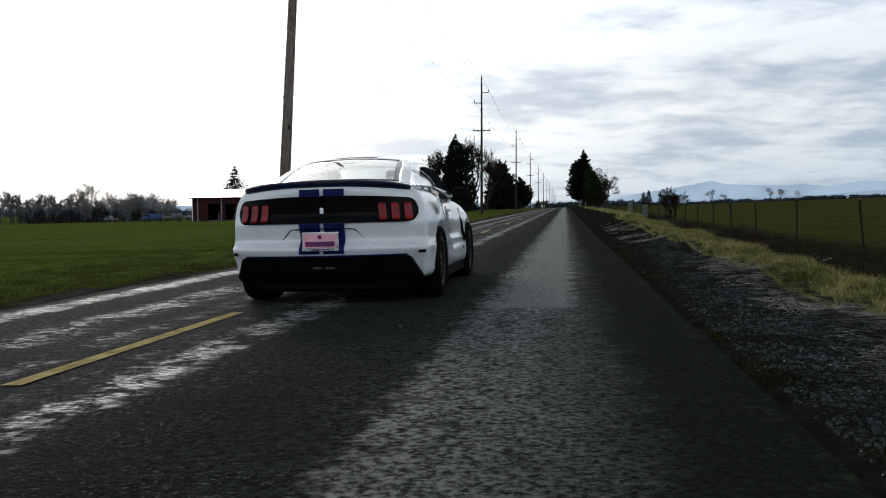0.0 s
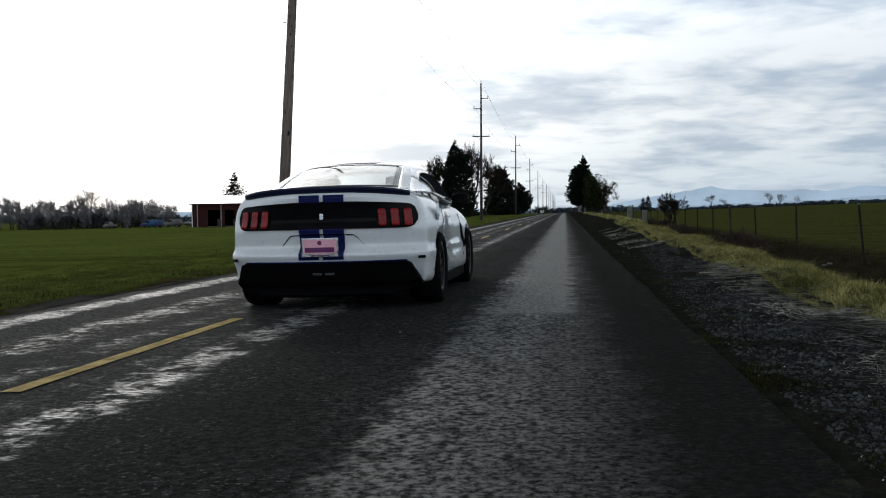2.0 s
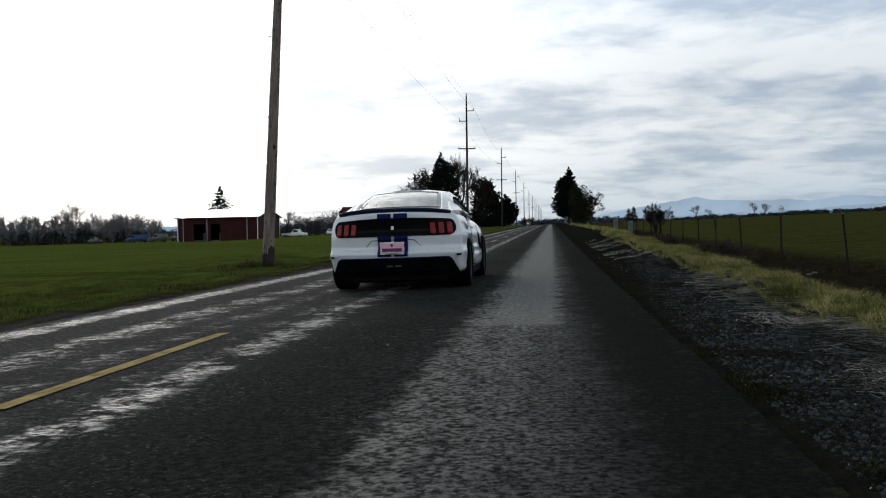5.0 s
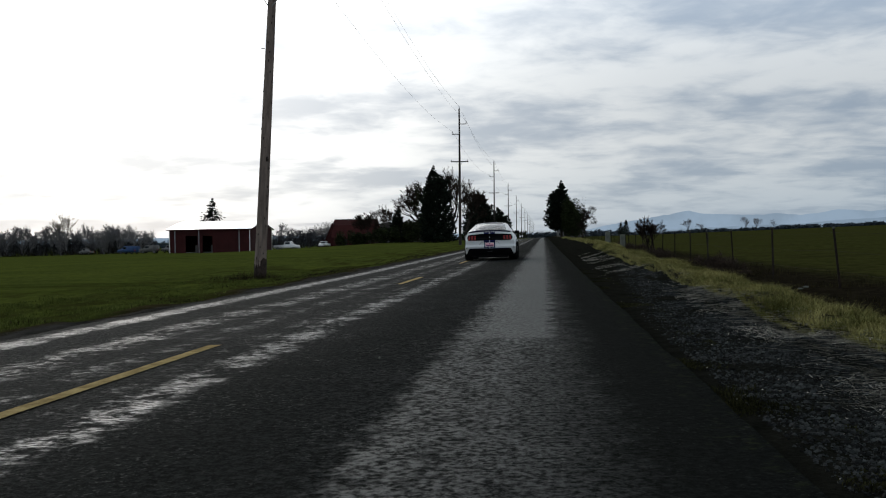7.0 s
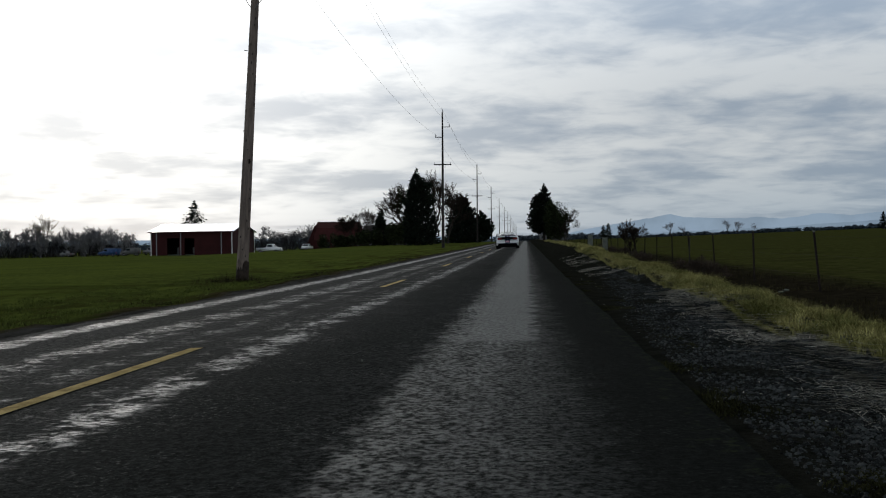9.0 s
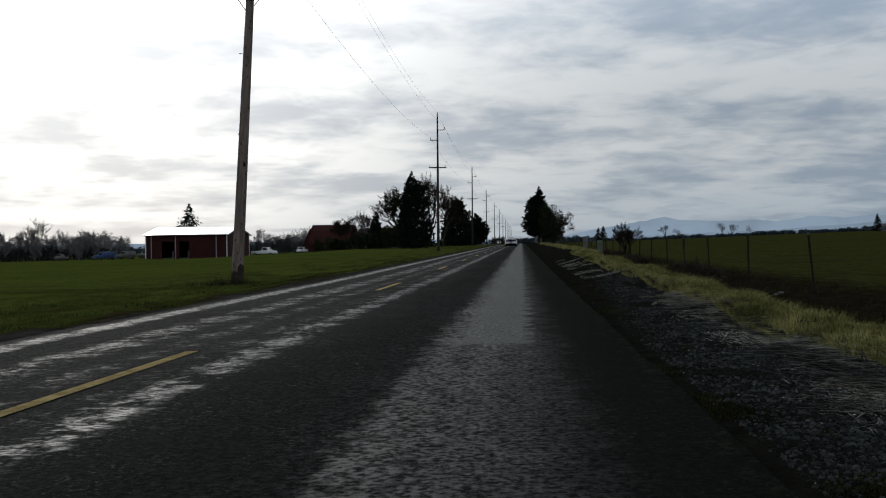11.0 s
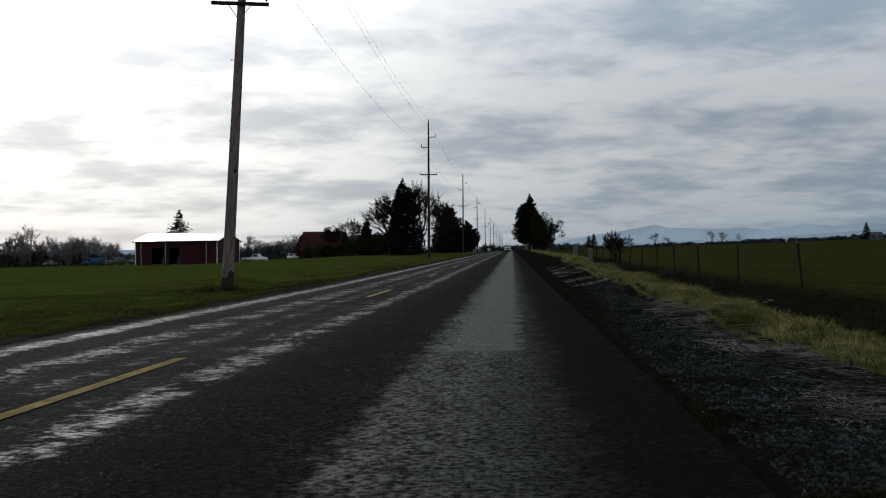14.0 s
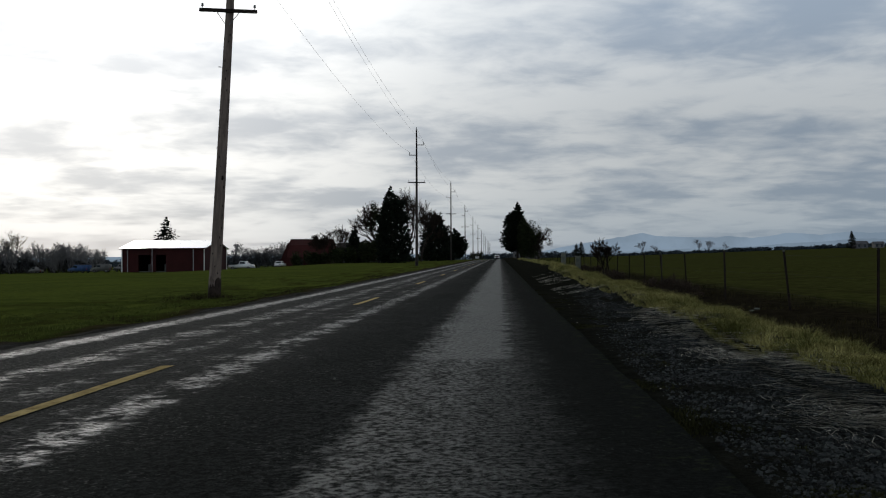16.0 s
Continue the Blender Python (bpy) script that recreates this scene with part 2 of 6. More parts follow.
NEEDLES = surface("conifer_needles", (0.005, 0.008, 0.006), (0.013, 0.019, 0.012), 0.8, 0.85, fine=5.0, vary=0.45, spec=0.04)
IVY = surface("ivy_leaves", (0.010, 0.015, 0.006), (0.026, 0.034, 0.013), 1.0, 0.8, fine=6.0, vary=0.4, spec=0.04)
BARK = surface("dark_bark", (0.012, 0.010, 0.008), (0.036, 0.029, 0.024), 2.0, 0.9, 0, 0.01, 25.0, stretch=(3, 3, 0.5))
TWIGS = surface("bare_twigs", (0.014, 0.011, 0.009), (0.036, 0.029, 0.023), 2.0, 0.9, 0, 0, 25.0, vary=0.3, spec=0.0)
# distance haze is mixed into the bluish grey of these two
HAZY_TWIGS = surface("hazed_grey_twigs", (0.105, 0.103, 0.106), (0.20, 0.195, 0.20), 2.0, 0.9, 0, 0, 25.0, vary=0.3, spec=0.0)
HAZY_UNDERGROWTH = surface("hazed_grey_undergrowth", (0.040, 0.042, 0.047), (0.085, 0.087, 0.092), 0.5, 0.9, 0, 0, 5.0, vary=0.4, spec=0.0)
PALE_TWIGS = surface("pale_bare_twigs", (0.22, 0.19, 0.15), (0.38, 0.33, 0.27), 2.0, 0.9, 0, 0, 25.0, vary=0.3)
BRAMBLE = surface("dry_bramble", (0.022, 0.016, 0.012), (0.055, 0.038, 0.026), 2.0, 0.9, 0, 0, 25.0, vary=0.4)
RED_SIDING = surface("dark_red_metal_siding", (0.022, 0.0036, 0.0036), (0.040, 0.0065, 0.006), 0.4, 0.8, 0, 0, 6.0)
RED_ROOF = surface("red_barn_roofing", (0.036, 0.0075, 0.007), (0.057, 0.012, 0.011), 0.4, 0.8, 0, 0, 6.0)
ROOF_METAL = surface("white_metal_roofing", (0.84, 0.85, 0.86), (0.92, 0.92, 0.92), 0.5, 0.22, 0.9, 0, 8.0, spec=0.5)
WHITE_TRIM = surface("white_trim_paint", (0.55, 0.55, 0.54), (0.78, 0.78, 0.77), 1.5, 0.6, 0, 0, 20.0)
DARK_OPENING = surface("dark_doorway_shade", (0.010, 0.010, 0.011), (0.025, 0.025, 0.026), 1.0, 0.7, 0, 0, 8.0)
HOUSE_WALL = surface("pale_house_siding", (0.08, 0.08, 0.078), (0.15, 0.15, 0.145), 0.8, 0.7, 0, 0, 10.0)
SLATE = surface("grey_shingle_roof", (0.06, 0.062, 0.068), (0.14, 0.14, 0.15), 1.0, 0.8, 0, 0, 10.0)
BLUE_PAINT = surface("blue_tarpaulin", (0.02, 0.045, 0.11), (0.04, 0.085, 0.19), 1.0, 0.6, 0, 0, 10.0)
CONCRETE = surface("stained_concrete", (0.06, 0.07, 0.058), (0.14, 0.15, 0.125), 3.0, 0.8, 0, 0.004, 40.0)
GRASS = surface("green_grass_blades", (0.041, 0.053, 0.012), (0.100, 0.122, 0.030), 2.0, 0.8, fine=20.0, vary=0.3, spec=0.0)
DEAD_GRASS = surface("dry_yellow_grass", (0.070, 0.078, 0.022), (0.37, 0.335, 0.13), 1.4, 0.8, fine=20.0, vary=0.45, spec=0.0)
BRAMBLE_BLADES = surface("brown_weed_stalks", (0.012, 0.010, 0.005), (0.040, 0.034, 0.014), 2.0, 0.9, fine=20.0, vary=0.4, spec=0.05)
MOSS = surface("dull_green_moss", (0.012, 0.013, 0.006), (0.034, 0.034, 0.014), 3.0, 0.9, fine=30.0, vary=0.4, spec=0.0)
STRAW = surface("bleached_straw", (0.24, 0.225, 0.18), (0.70, 0.66, 0.56), 2.0, 0.7, fine=20.0, vary=0.4, spec=0.3)
STONE = surface("grey_gravel_stone", (0.004, 0.0046, 0.0046), (0.046, 0.051, 0.050), 6.0, 0.75, fine=50.0, vary=0.7, spec=0.05)
CAR_WHITE = surface("white_car_paint", (0.62, 0.64, 0.65), (0.66, 0.68, 0.69), 2.0, 0.32, 0, 0, 30.0, coat=1.0, spec=0.5)
CAR_BLUE = surface("dark_blue_stripe_paint", (0.005, 0.009, 0.060), (0.008, 0.013, 0.085), 2.0, 0.45, 0, 0, 30.0, coat=0.0, spec=0.12)
SPOILER_PAINT = surface("blue_black_spoiler_paint", (0.003, 0.005, 0.022), (0.005, 0.008, 0.034), 2.0, 0.4, 0, 0, 30.0, coat=0.1)
CAR_BLACK = surface("satin_black_plastic", (0.0025, 0.0025, 0.003), (0.005, 0.005, 0.0055), 3.0, 0.7, 0, 0, 40.0, spec=0.02)
GLOSS_BLACK = surface("gloss_black_panel", (0.003, 0.003, 0.0035), (0.005, 0.005, 0.0055), 3.0, 0.15, 0, 0, 40.0, spec=0.05)
RUBBER = surface("tyre_rubber", (0.003, 0.003, 0.003), (0.007, 0.007, 0.007), 6.0, 0.85, 0, 0.002, 60.0, spec=0.03)
RIM = surface("dark_grey_alloy", (0.003, 0.003, 0.0035), (0.007, 0.007, 0.0075), 4.0, 0.5, 0.2, 0, 40.0)
CHROME = surface("polished_metal", (0.55, 0.55, 0.56), (0.70, 0.70, 0.71), 4.0, 0.18, 1.0, 0, 40.0)
LAMP_GREY = surface("smoked_lamp_glass", (0.025, 0.025, 0.026), (0.045, 0.045, 0.046), 8.0, 0.3, 0, 0, 60.0)
LENS_RED = surface("red_lamp_lens", (0.15, 0.004, 0.006), (0.26, 0.010, 0.011), 8.0, 0.3, 0, 0, 80.0, coat=0.0, spec=0.25)
PLATE_PINK = surface("pink_number_plate", (0.62, 0.30, 0.36), (0.76, 0.42, 0.48), 8.0, 0.4, 0, 0, 60.0)
PLATE_INK = surface("dark_purple_ink", (0.09, 0.02, 0.08), (0.14, 0.035, 0.12), 8.0, 0.5, 0, 0, 60.0)
TRUCK_WHITE = surface("white_truck_paint", (0.68, 0.69, 0.70), (0.80, 0.80, 0.80), 1.0, 0.35, 0, 0, 20.0, coat=0.6)
# IOR raised above plain glass so the pane reflects more sky
REAR_GLASS = glass_material("high_ior_rear_glass", (0.95, 0.97, 0.97), ior=2.8)
# opaque dark panes paint the unlit cabin behind the side windows
CABIN_SHADE_PANE = glass_material("shaded_cabin_pane", (0.010, 0.012, 0.014), 1.0, 1.16)
CABIN_SHADE_PANE.node_tree.nodes["Principled BSDF"].inputs["Specular IOR Level"].default_value = 0.0
CAR_GLASS = glass_material("clear_car_glass", (0.80, 0.86, 0.86))
DARK_GLASS = glass_material("dark_pane", (0.02, 0.025, 0.03), 0.9)
INTERIOR = surface("charcoal_cabin_trim", (0.012, 0.012, 0.013), (0.028, 0.028, 0.030), 4.0, 0.8, 0, 0, 40.0)
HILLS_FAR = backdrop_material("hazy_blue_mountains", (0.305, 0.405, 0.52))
HILLS_NEAR = backdrop_material("hazy_blue_ridge", (0.25, 0.335, 0.435))
# blue in this dark foliage is distance haze put into the colour
HEDGE_FAR = surface("hazy_distant_woods", (0.028, 0.040, 0.050), (0.052, 0.068, 0.082), 0.05, 0.9, fine=0.6, spec=0.1, vary=0.3)

# ------------------------------------------------------------ mesh helpers


def mesh_of(name, verts, faces, mat, smooth=False):
    me = bpy.data.meshes.new(name)
    me.from_pydata(verts, [], faces)
    me.materials.append(mat)
    if smooth:
        me.polygons.foreach_set("use_smooth", [True] * len(me.polygons))
    me.update()
    return me


def data_of(bm, name, mat, smooth=False):
    bmesh.ops.recalc_face_normals(bm, faces=bm.faces)
    me = bpy.data.meshes.new(name)
    bm.to_mesh(me)
    bm.free()
    me.materials.append(mat)
    if smooth:
        me.polygons.foreach_set("use_smooth", [True] * len(me.polygons))
    return me


def part(name, bm, mat, parent, label="", smooth=False):
    """One mesh object, from a bmesh or a mesh, under a thing or under a part."""
    me = bm if isinstance(bm, bpy.types.Mesh) else data_of(bm, name, mat, smooth)
    ob = new(name, me)
    ob.parent = parent
    return tagged(ob, label)


def thing(name, label, category, group="", kind="", at=(0, 0, 0), turn=0.0):
    ob = new(name)
    ob.matrix_basis = pose(*at, 0, 0, turn)
    ob.empty_display_size = 0.2
    return tagged(ob, label, category, group, kind)


def block(size, at=(0, 0, 0), bevel=0.0, turn=None, bm=None):
    """A box with softened edges, its middle at a place."""
    own = bmesh.new()
    bmesh.ops.create_cube(own, size=1.0)
    bmesh.ops.scale(own, vec=size, verts=own.verts)
    if bevel:
        bmesh.ops.bevel(own, geom=own.edges[:], offset=bevel, segments=2, profile=0.6, affect="EDGES")
    m = Matrix.Translation(at) @ (turn if turn is not None else Matrix())
    bmesh.ops.transform(own, matrix=m, verts=own.verts)
    return merge(bm, own)


def merge(bm, own):
    if bm is None:
        return own
    me = bpy.data.meshes.new("scratch")
    own.to_mesh(me)
    own.free()
    bm.from_mesh(me)
    bpy.data.meshes.remove(me)
    return bm


def tube(points, radii, sides=8, bm=None, caps=True):
    """A round, tapering tube along points."""
    bm = bm or bmesh.new()
    rings = []
    pts = [Vector(p) for p in points]
    for i, p in enumerate(pts):
        way = (pts[min(i + 1, len(pts) - 1)] - pts[max(i - 1, 0)]).normalized()
        u = way.orthogonal().normalized() if abs(way.z) < 0.95 else Vector((1, 0, 0)) - way * way.x
        u.normalize()
        v = way.cross(u)
        r = radii[i] if isinstance(radii, (list, tuple)) else radii
        rings.append([bm.verts.new(p + (u * math.cos(a) + v * math.sin(a)) * r) for a in (2 * math.pi * j / sides for j in range(sides))])
    for a, b in zip(rings, rings[1:]):
        for j in range(sides):
            bm.faces.new((a[j], a[(j + 1) % sides], b[(j + 1) % sides], b[j]))
    if caps:
        bm.faces.new(rings[0][::-1]), bm.faces.new(rings[-1])
    return bm


def lathe(profile, sides=32, axis="X", bm=None):
    """Spin a closed profile of (radius, along) about an axis."""
    bm = bm or bmesh.new()
    rings = []
    for j in range(sides):
        a = 2 * math.pi * j / sides
        ring = []
        for r, s in profile:
            p = (s, r * math.cos(a), r * math.sin(a)) if axis == "X" else (r * math.cos(a), r * math.sin(a), s)
            ring.append(bm.verts.new(p))
        rings.append(ring)
    k = len(profile)
    for j in range(sides):
        a, b = rings[j], rings[(j + 1) % sides]
        for i in range(k):
            bm.faces.new((a[i], b[i], b[(i + 1) % k], a[(i + 1) % k]))
    return bm


# ------------------------------------------------------------ the lie of the land
FALL = 0.019
ROAD_LEFT, ROAD_RIGHT = -5.35, 0.89


def rise(y):
    """The road climbs very gently ahead."""
    return 0.62 * min(max((y - 25) / 190, 0), 1)


def land(x, y):
    """Height of the bare ground: it falls gently to the left, with a bank, a ditch and a rising pasture on the right."""
    base = FALL * max(min(x, 12), -160)
    if x > 12:
        base += 0.030 * (min(x, 260) - 12)
    steps = ((-70.0, -0.12), (-22.0, -0.30), (-9.6, -0.37), (-6.2, -0.10), (-5.6, -0.04), (-5.2, -0.06), (0.7, -0.06), (0.95, -0.035), (2.1, -0.05), (2.6, 0.0), (2.95, -0.02),
             (3.5, -0.24), (4.4, -0.36), (5.4, -0.38), (6.5, -0.37), (12.0, -0.33), (30.0, -0.25))
    add = steps[0][1] if x < steps[0][0] else steps[-1][1]
    for (a, p), (b, q) in zip(steps, steps[1:]):
        if a <= x < b:
            add = p + (q - p) * (x - a) / (b - a)
    # the left verge and field rise a little down the road
    if x > -8.5:
        base += rise(y) * min(1, max((80 - x) / 60, 0), (x + 8.5) / 2.5)
    if -55 < x < -6:
        base += (0.55 * min(max((y - 40) / 70, 0), 1) + 0.45 * min(max((y - 110) / 70, 0), 1)) * min(1, (x + 55) / 25, (-6 - x) / 2.5)
    # the grassy bank grows taller down the road
    if 1.4 < x < 4.3:
        base += 0.40 * min(max((y - 8) / 42, 0), 1) * min(1, (x - 1.4) / 1.1, (4.3 - x) / 1.1)
    rough = 0.0
    if y < 400 and not ROAD_LEFT - 0.2 < x < 2.0:
        size = 0.13 if -15 < x < -6 else 0.09
        rough = size * noise.noise((x * 0.7, y * 0.7, 1.7)) + 0.5 * size * noise.noise((x * 2.1, y * 2.1, 5.1))
    return base + add + rough


def ground_sheet():
    xs = [-4000, -2500, -1500, -900, -500, -300, -200, -160, -130, -100, -80, -60, -48, -38, -30, -24, -20, -17, -15, -14, -13, -12.2, -11.5, -10.8, -10.2, -9.7, -9.2]
    xs += [-8.6 + 0.3 * i for i in range(12)] + [-5.2, -4, -2.5, -1, 0.2] + [0.7 + 0.17 * i for i in range(36)]
    xs += [7.2, 8, 9, 10, 11, 12, 14, 17, 20, 25, 30, 40, 50, 65, 80, 100, 130, 170, 215, 260, 400, 700, 1200, 2000, 3000, 4000]
    ys = [-400, -150, -60, -25, -10, -4] + [-2 + 0.35 * i for i in range(90)] + [30 + 0.8 * i for i in range(50)]
    ys += [71, 74, 78, 83, 89, 96, 104, 115, 130, 150, 175, 200, 230, 265, 300, 350, 400, 500, 700, 1000, 1500, 2300, 3400, 4700]
    verts = [(x, y, land(x, y)) for y in ys for x in xs]
    w = len(xs)
    faces = [(j * w + i, j * w + i + 1, (j + 1) * w + i + 1, (j + 1) * w + i) for j in range(len(ys) - 1) for i in range(w - 1)]
    tagged(new("ground", mesh_of("ground", verts, faces, GROUND, True)), "green field, gravel shoulder, dry verge and pasture ground", "ground", kind="structure")


def road():
    """The carriageway: a slab with ragged edges."""
    ys = [-40, -20, -10, -5] + [-3 + 0.25 * i for i in range(160)] + [37 + 1.5 * i for i in range(60)] + [128 + 10 * i for i in range(20)] + [330, 360, 400, 500, 700, 1000, 1500, 2400, 3500, 4600]
    verts, faces = [], []
    cols = 15
    for y in ys:
        a = ROAD_LEFT + 0.10 * noise.noise((y * 0.5, 3.0, 0)) + 0.05 * noise.noise((y * 2.3, 9.0, 0))
        b = ROAD_RIGHT + 0.035 * noise.noise((y * 0.6, 13.0, 0)) + 0.02 * noise.noise((y * 2.7, 19.0, 0))
        up = rise(y)
        verts.append((a - 0.03, y, FALL * a - 0.10 + up))
        for i in range(cols):
            x = a + (b - a) * i / (cols - 1)
            sag = 0.004 * noise.noise((x * 1.2, y * 0.5, 2.0))
            verts.append((x, y, FALL * x + sag + up - (0.012 if i in (0, cols - 1) else 0)))
        verts.append((b + 0.03, y, FALL * b - 0.10 + up))
    w = cols + 2
    for j in range(len(ys) - 1):
        for i in range(w - 1):
            faces.append((j * w + i, j * w + i + 1, (j + 1) * w + i + 1, (j + 1) * w + i))
    ob = tagged(new("road", mesh_of("road", verts, faces, ASPHALT, True)), "worn damp grey asphalt country road", "road", kind="structure")
    # broken yellow centre line
    start, length, cycle = 4.55, 3.43, 14.25
    for k in range(-1, 18):
        y0 = start + cycle * k
        x0 = -2.80 - 0.0022 * max(y0, 0) * (1 if y0 < 60 else 60 / max(y0, 1))
        bm = bmesh.new()
        rows = []
        steps = 16
        for i in range(steps + 1):
            y = y0 + length * i / steps
            wl, wr = 0.055 + 0.010 * noise.noise((y * 6, 1.0, k)), 0.055 + 0.010 * noise.noise((y * 6, 5.0, k))
            rows.append([bm.verts.new((x, y, FALL * x + 0.006 + rise(y))) for x in (x0 - wl, x0, x0 + wr)])
        for a, b in zip(rows, rows[1:]):
            for i in range(2):
                bm.faces.new((a[i], a[i + 1], b[i + 1], b[i]))
        part("line_dash", bm, YELLOW, ob)


# ------------------------------------------------------------ poles and wires
POLE_X, POLE_FIRST, POLE_STEP = -9.8, 33.2, 80.0


def utility_pole(near):
    """Tall wooden pole with a lower crossarm, two short upper arms and insulators; its foot at the origin."""
    sides = 14 if near else 8
    label = "tall weathered wooden utility pole leaning by the roadside" if near else "tall thin dark wooden utility pole with crossarms"
    ob = thing("utility_pole", label, "utility pole", "poles along the road")
    wood = WOOD_POLE if near else WOOD_DARK
    hs = [-0.9, -0.4, 0, 0.4, 2, 4, 6, 8, 10, 12, 14, 16.2]
    bm = tube([(0.03 * noise.noise((h, 0, 4)), 0.03 * noise.noise((h, 7, 4)), h) for h in hs], [(0.222 - 0.0072 * max(h, 0)) * (0.95 if near else 0.8) for h in hs], sides)
    part("pole", bm, wood, ob, "", True)
    part("crossarm", block((2.05, 0.10, 0.12), (0, -0.19, 9.95), 0.01), WOOD_DARK if not near else RUST, ob, "dark timber crossarm")
    for s in (-1, 1):
        bm = tube([(s * 0.42, -0.20, 9.92), (s * 0.06, -0.20, 9.45)], 0.016, 6)
        part("brace", bm, STEEL, ob)
        x = s * 0.93
        part("insulator", lathe([(0.012, 0.06), (0.012, 0.12), (0.045, 0.13), (0.05, 0.16), (0.02, 0.18), (0.045, 0.19), (0.04, 0.23), (0.0, 0.24), (0, 0.06)], 10, "Z"), STEEL, ob).location = (x, -0.19, 9.95)
    part("upper_arm", block((0.85, 0.08, 0.09), (0.42, 0, 14.4), 0.01), WOOD_DARK, ob)
    part("upper_arm", block((0.85, 0.08, 0.09), (-0.45, 0, 13.2), 0.01), WOOD_DARK, ob)
    part("insulator", tube([(0.80, 0, 14.44), (0.80, 0, 14.75)], [0.05, 0.035], 8), STEEL, ob)
    part("insulator", tube([(-0.84, 0, 13.24), (-0.84, 0, 13.55)], [0.05, 0.035], 8), STEEL, ob)
    part("insulator", tube([(0, 0, 16.2), (0, 0, 16.5)], [0.05, 0.035], 8), STEEL, ob)
    if near:
        for i in range(26):
            h, a = 0.7 + 0.34 * i + random.uniform(-0.1, 0.1), random.uniform(-2.6, -0.4)
            r = 0.222 - 0.0072 * h
            p = Vector((math.cos(a) * r, math.sin(a) * r, h))
            part("knot", block((0.035, 0.02, random.uniform(0.03, 0.10)), p, 0.008, Matrix.Rotation(a + math.pi / 2, 4, "Z")), BARK, ob, "dark gouge in the wood" if i == 0 else "")
        foot = lathe([(0.19, -0.55), (0.225, -0.55), (0.222, 0.1), (0.217, 0.55), (0.19, 0.55)], 24, "Z")
        for v in foot.verts:
            if v.co.z > 0.5:
                v.co.z += 0.35 * noise.noise((v.co.x * 14, v.co.y * 14, 3.0))
        part("tarred_foot", foot, TAR, ob, "dark tarred foot of the pole", True)
        part("step_bolt", tube([(-0.18, -0.02, 8.0), (-0.30, -0.03, 8.0)], 0.014, 6), STEEL, ob)
        part("cable_clamp", block((0.06, 0.05, 0.16), (0.11, -0.16, 4.1), 0.01), RUST, ob)
    return ob


def pole_line():
    spots = []
    first = utility_pole(True)
    foot = Vector((-10.01, 33.2, -0.37))
    first.matrix_basis = Matrix.Translation(foot) @ pose(0, 0, 0, 0, 3.4, 0)
    spots.append(first.matrix_basis.copy())
    second = utility_pole(False)
    for k in range(1, 13):
        y = POLE_FIRST + POLE_STEP * k
        m = Matrix.Translation((POLE_X, y, -0.06)) @ pose(0, 0, 0, 0, random.uniform(-0.6, 0.3), random.uniform(-4, 4))
        if k == 1:
            second.matrix_basis = m
        else:
            copy_thing(second, m)
        spots.append(m)
    back = Matrix.Translation((POLE_X, POLE_FIRST - POLE_STEP, land(POLE_X, -46)))
    copy_thing(second, back)
    spots.insert(0, back)
    ends = ((0.80, 0, 14.75), (-0.84, 0, 13.55), (0, 0, 16.5))
    for i, (a, b) in enumerate(zip(spots[:8], spots[1:9])):
        for e in ends:
            p, q = a @ Vector(e), b @ Vector(e)
            sag = 1.1
            pts = [p.lerp(q, t / 16) - Vector((0, 0, sag * 4 * (t / 16) * (1 - t / 16))) for t in range(17)]
            ob = new("power_line", data_of(tube(pts, 0.006 if i < 2 else 0.008, 4), "power_line", WIRE))
            tagged(ob, "thin dark power line hanging between the poles", "power line", "power lines")


# ------------------------------------------------------------ trees


def leaf_cloud(blobs, count, size, seed, flat=0.5):
    """Many small leaf-like triangles spread through ellipsoids."""
    rnd = random.Random(seed)
    verts, faces = [], []
    total = sum(b[3] * b[3] * b[4] for b in blobs)
    for bx, by, bz, br, bh in blobs:
        for _ in range(max(int(count * br * br * bh / total), 6)):
            d = Vector((rnd.gauss(0, 1), rnd.gauss(0, 1), rnd.gauss(0, 1))).normalized() * (rnd.random() ** 0.45)
            p = Vector((bx + d.x * br, by + d.y * br, bz + d.z * bh))
            s = size * rnd.uniform(0.5, 1.4)
            u = Vector((rnd.gauss(0, 1), rnd.gauss(0, 1), rnd.gauss(0, flat))).normalized() * s
            v = Vector((rnd.gauss(0, 1), rnd.gauss(0, 1), rnd.gauss(0, 1))).normalized() * s * 0.7
            k = len(verts)
            verts += [p - u * 0.5, p + v * 0.6, p + u, p - v * 0.6]
            faces += [(k, k + 1, k + 2), (k, k + 2, k + 3)]
    return verts, faces


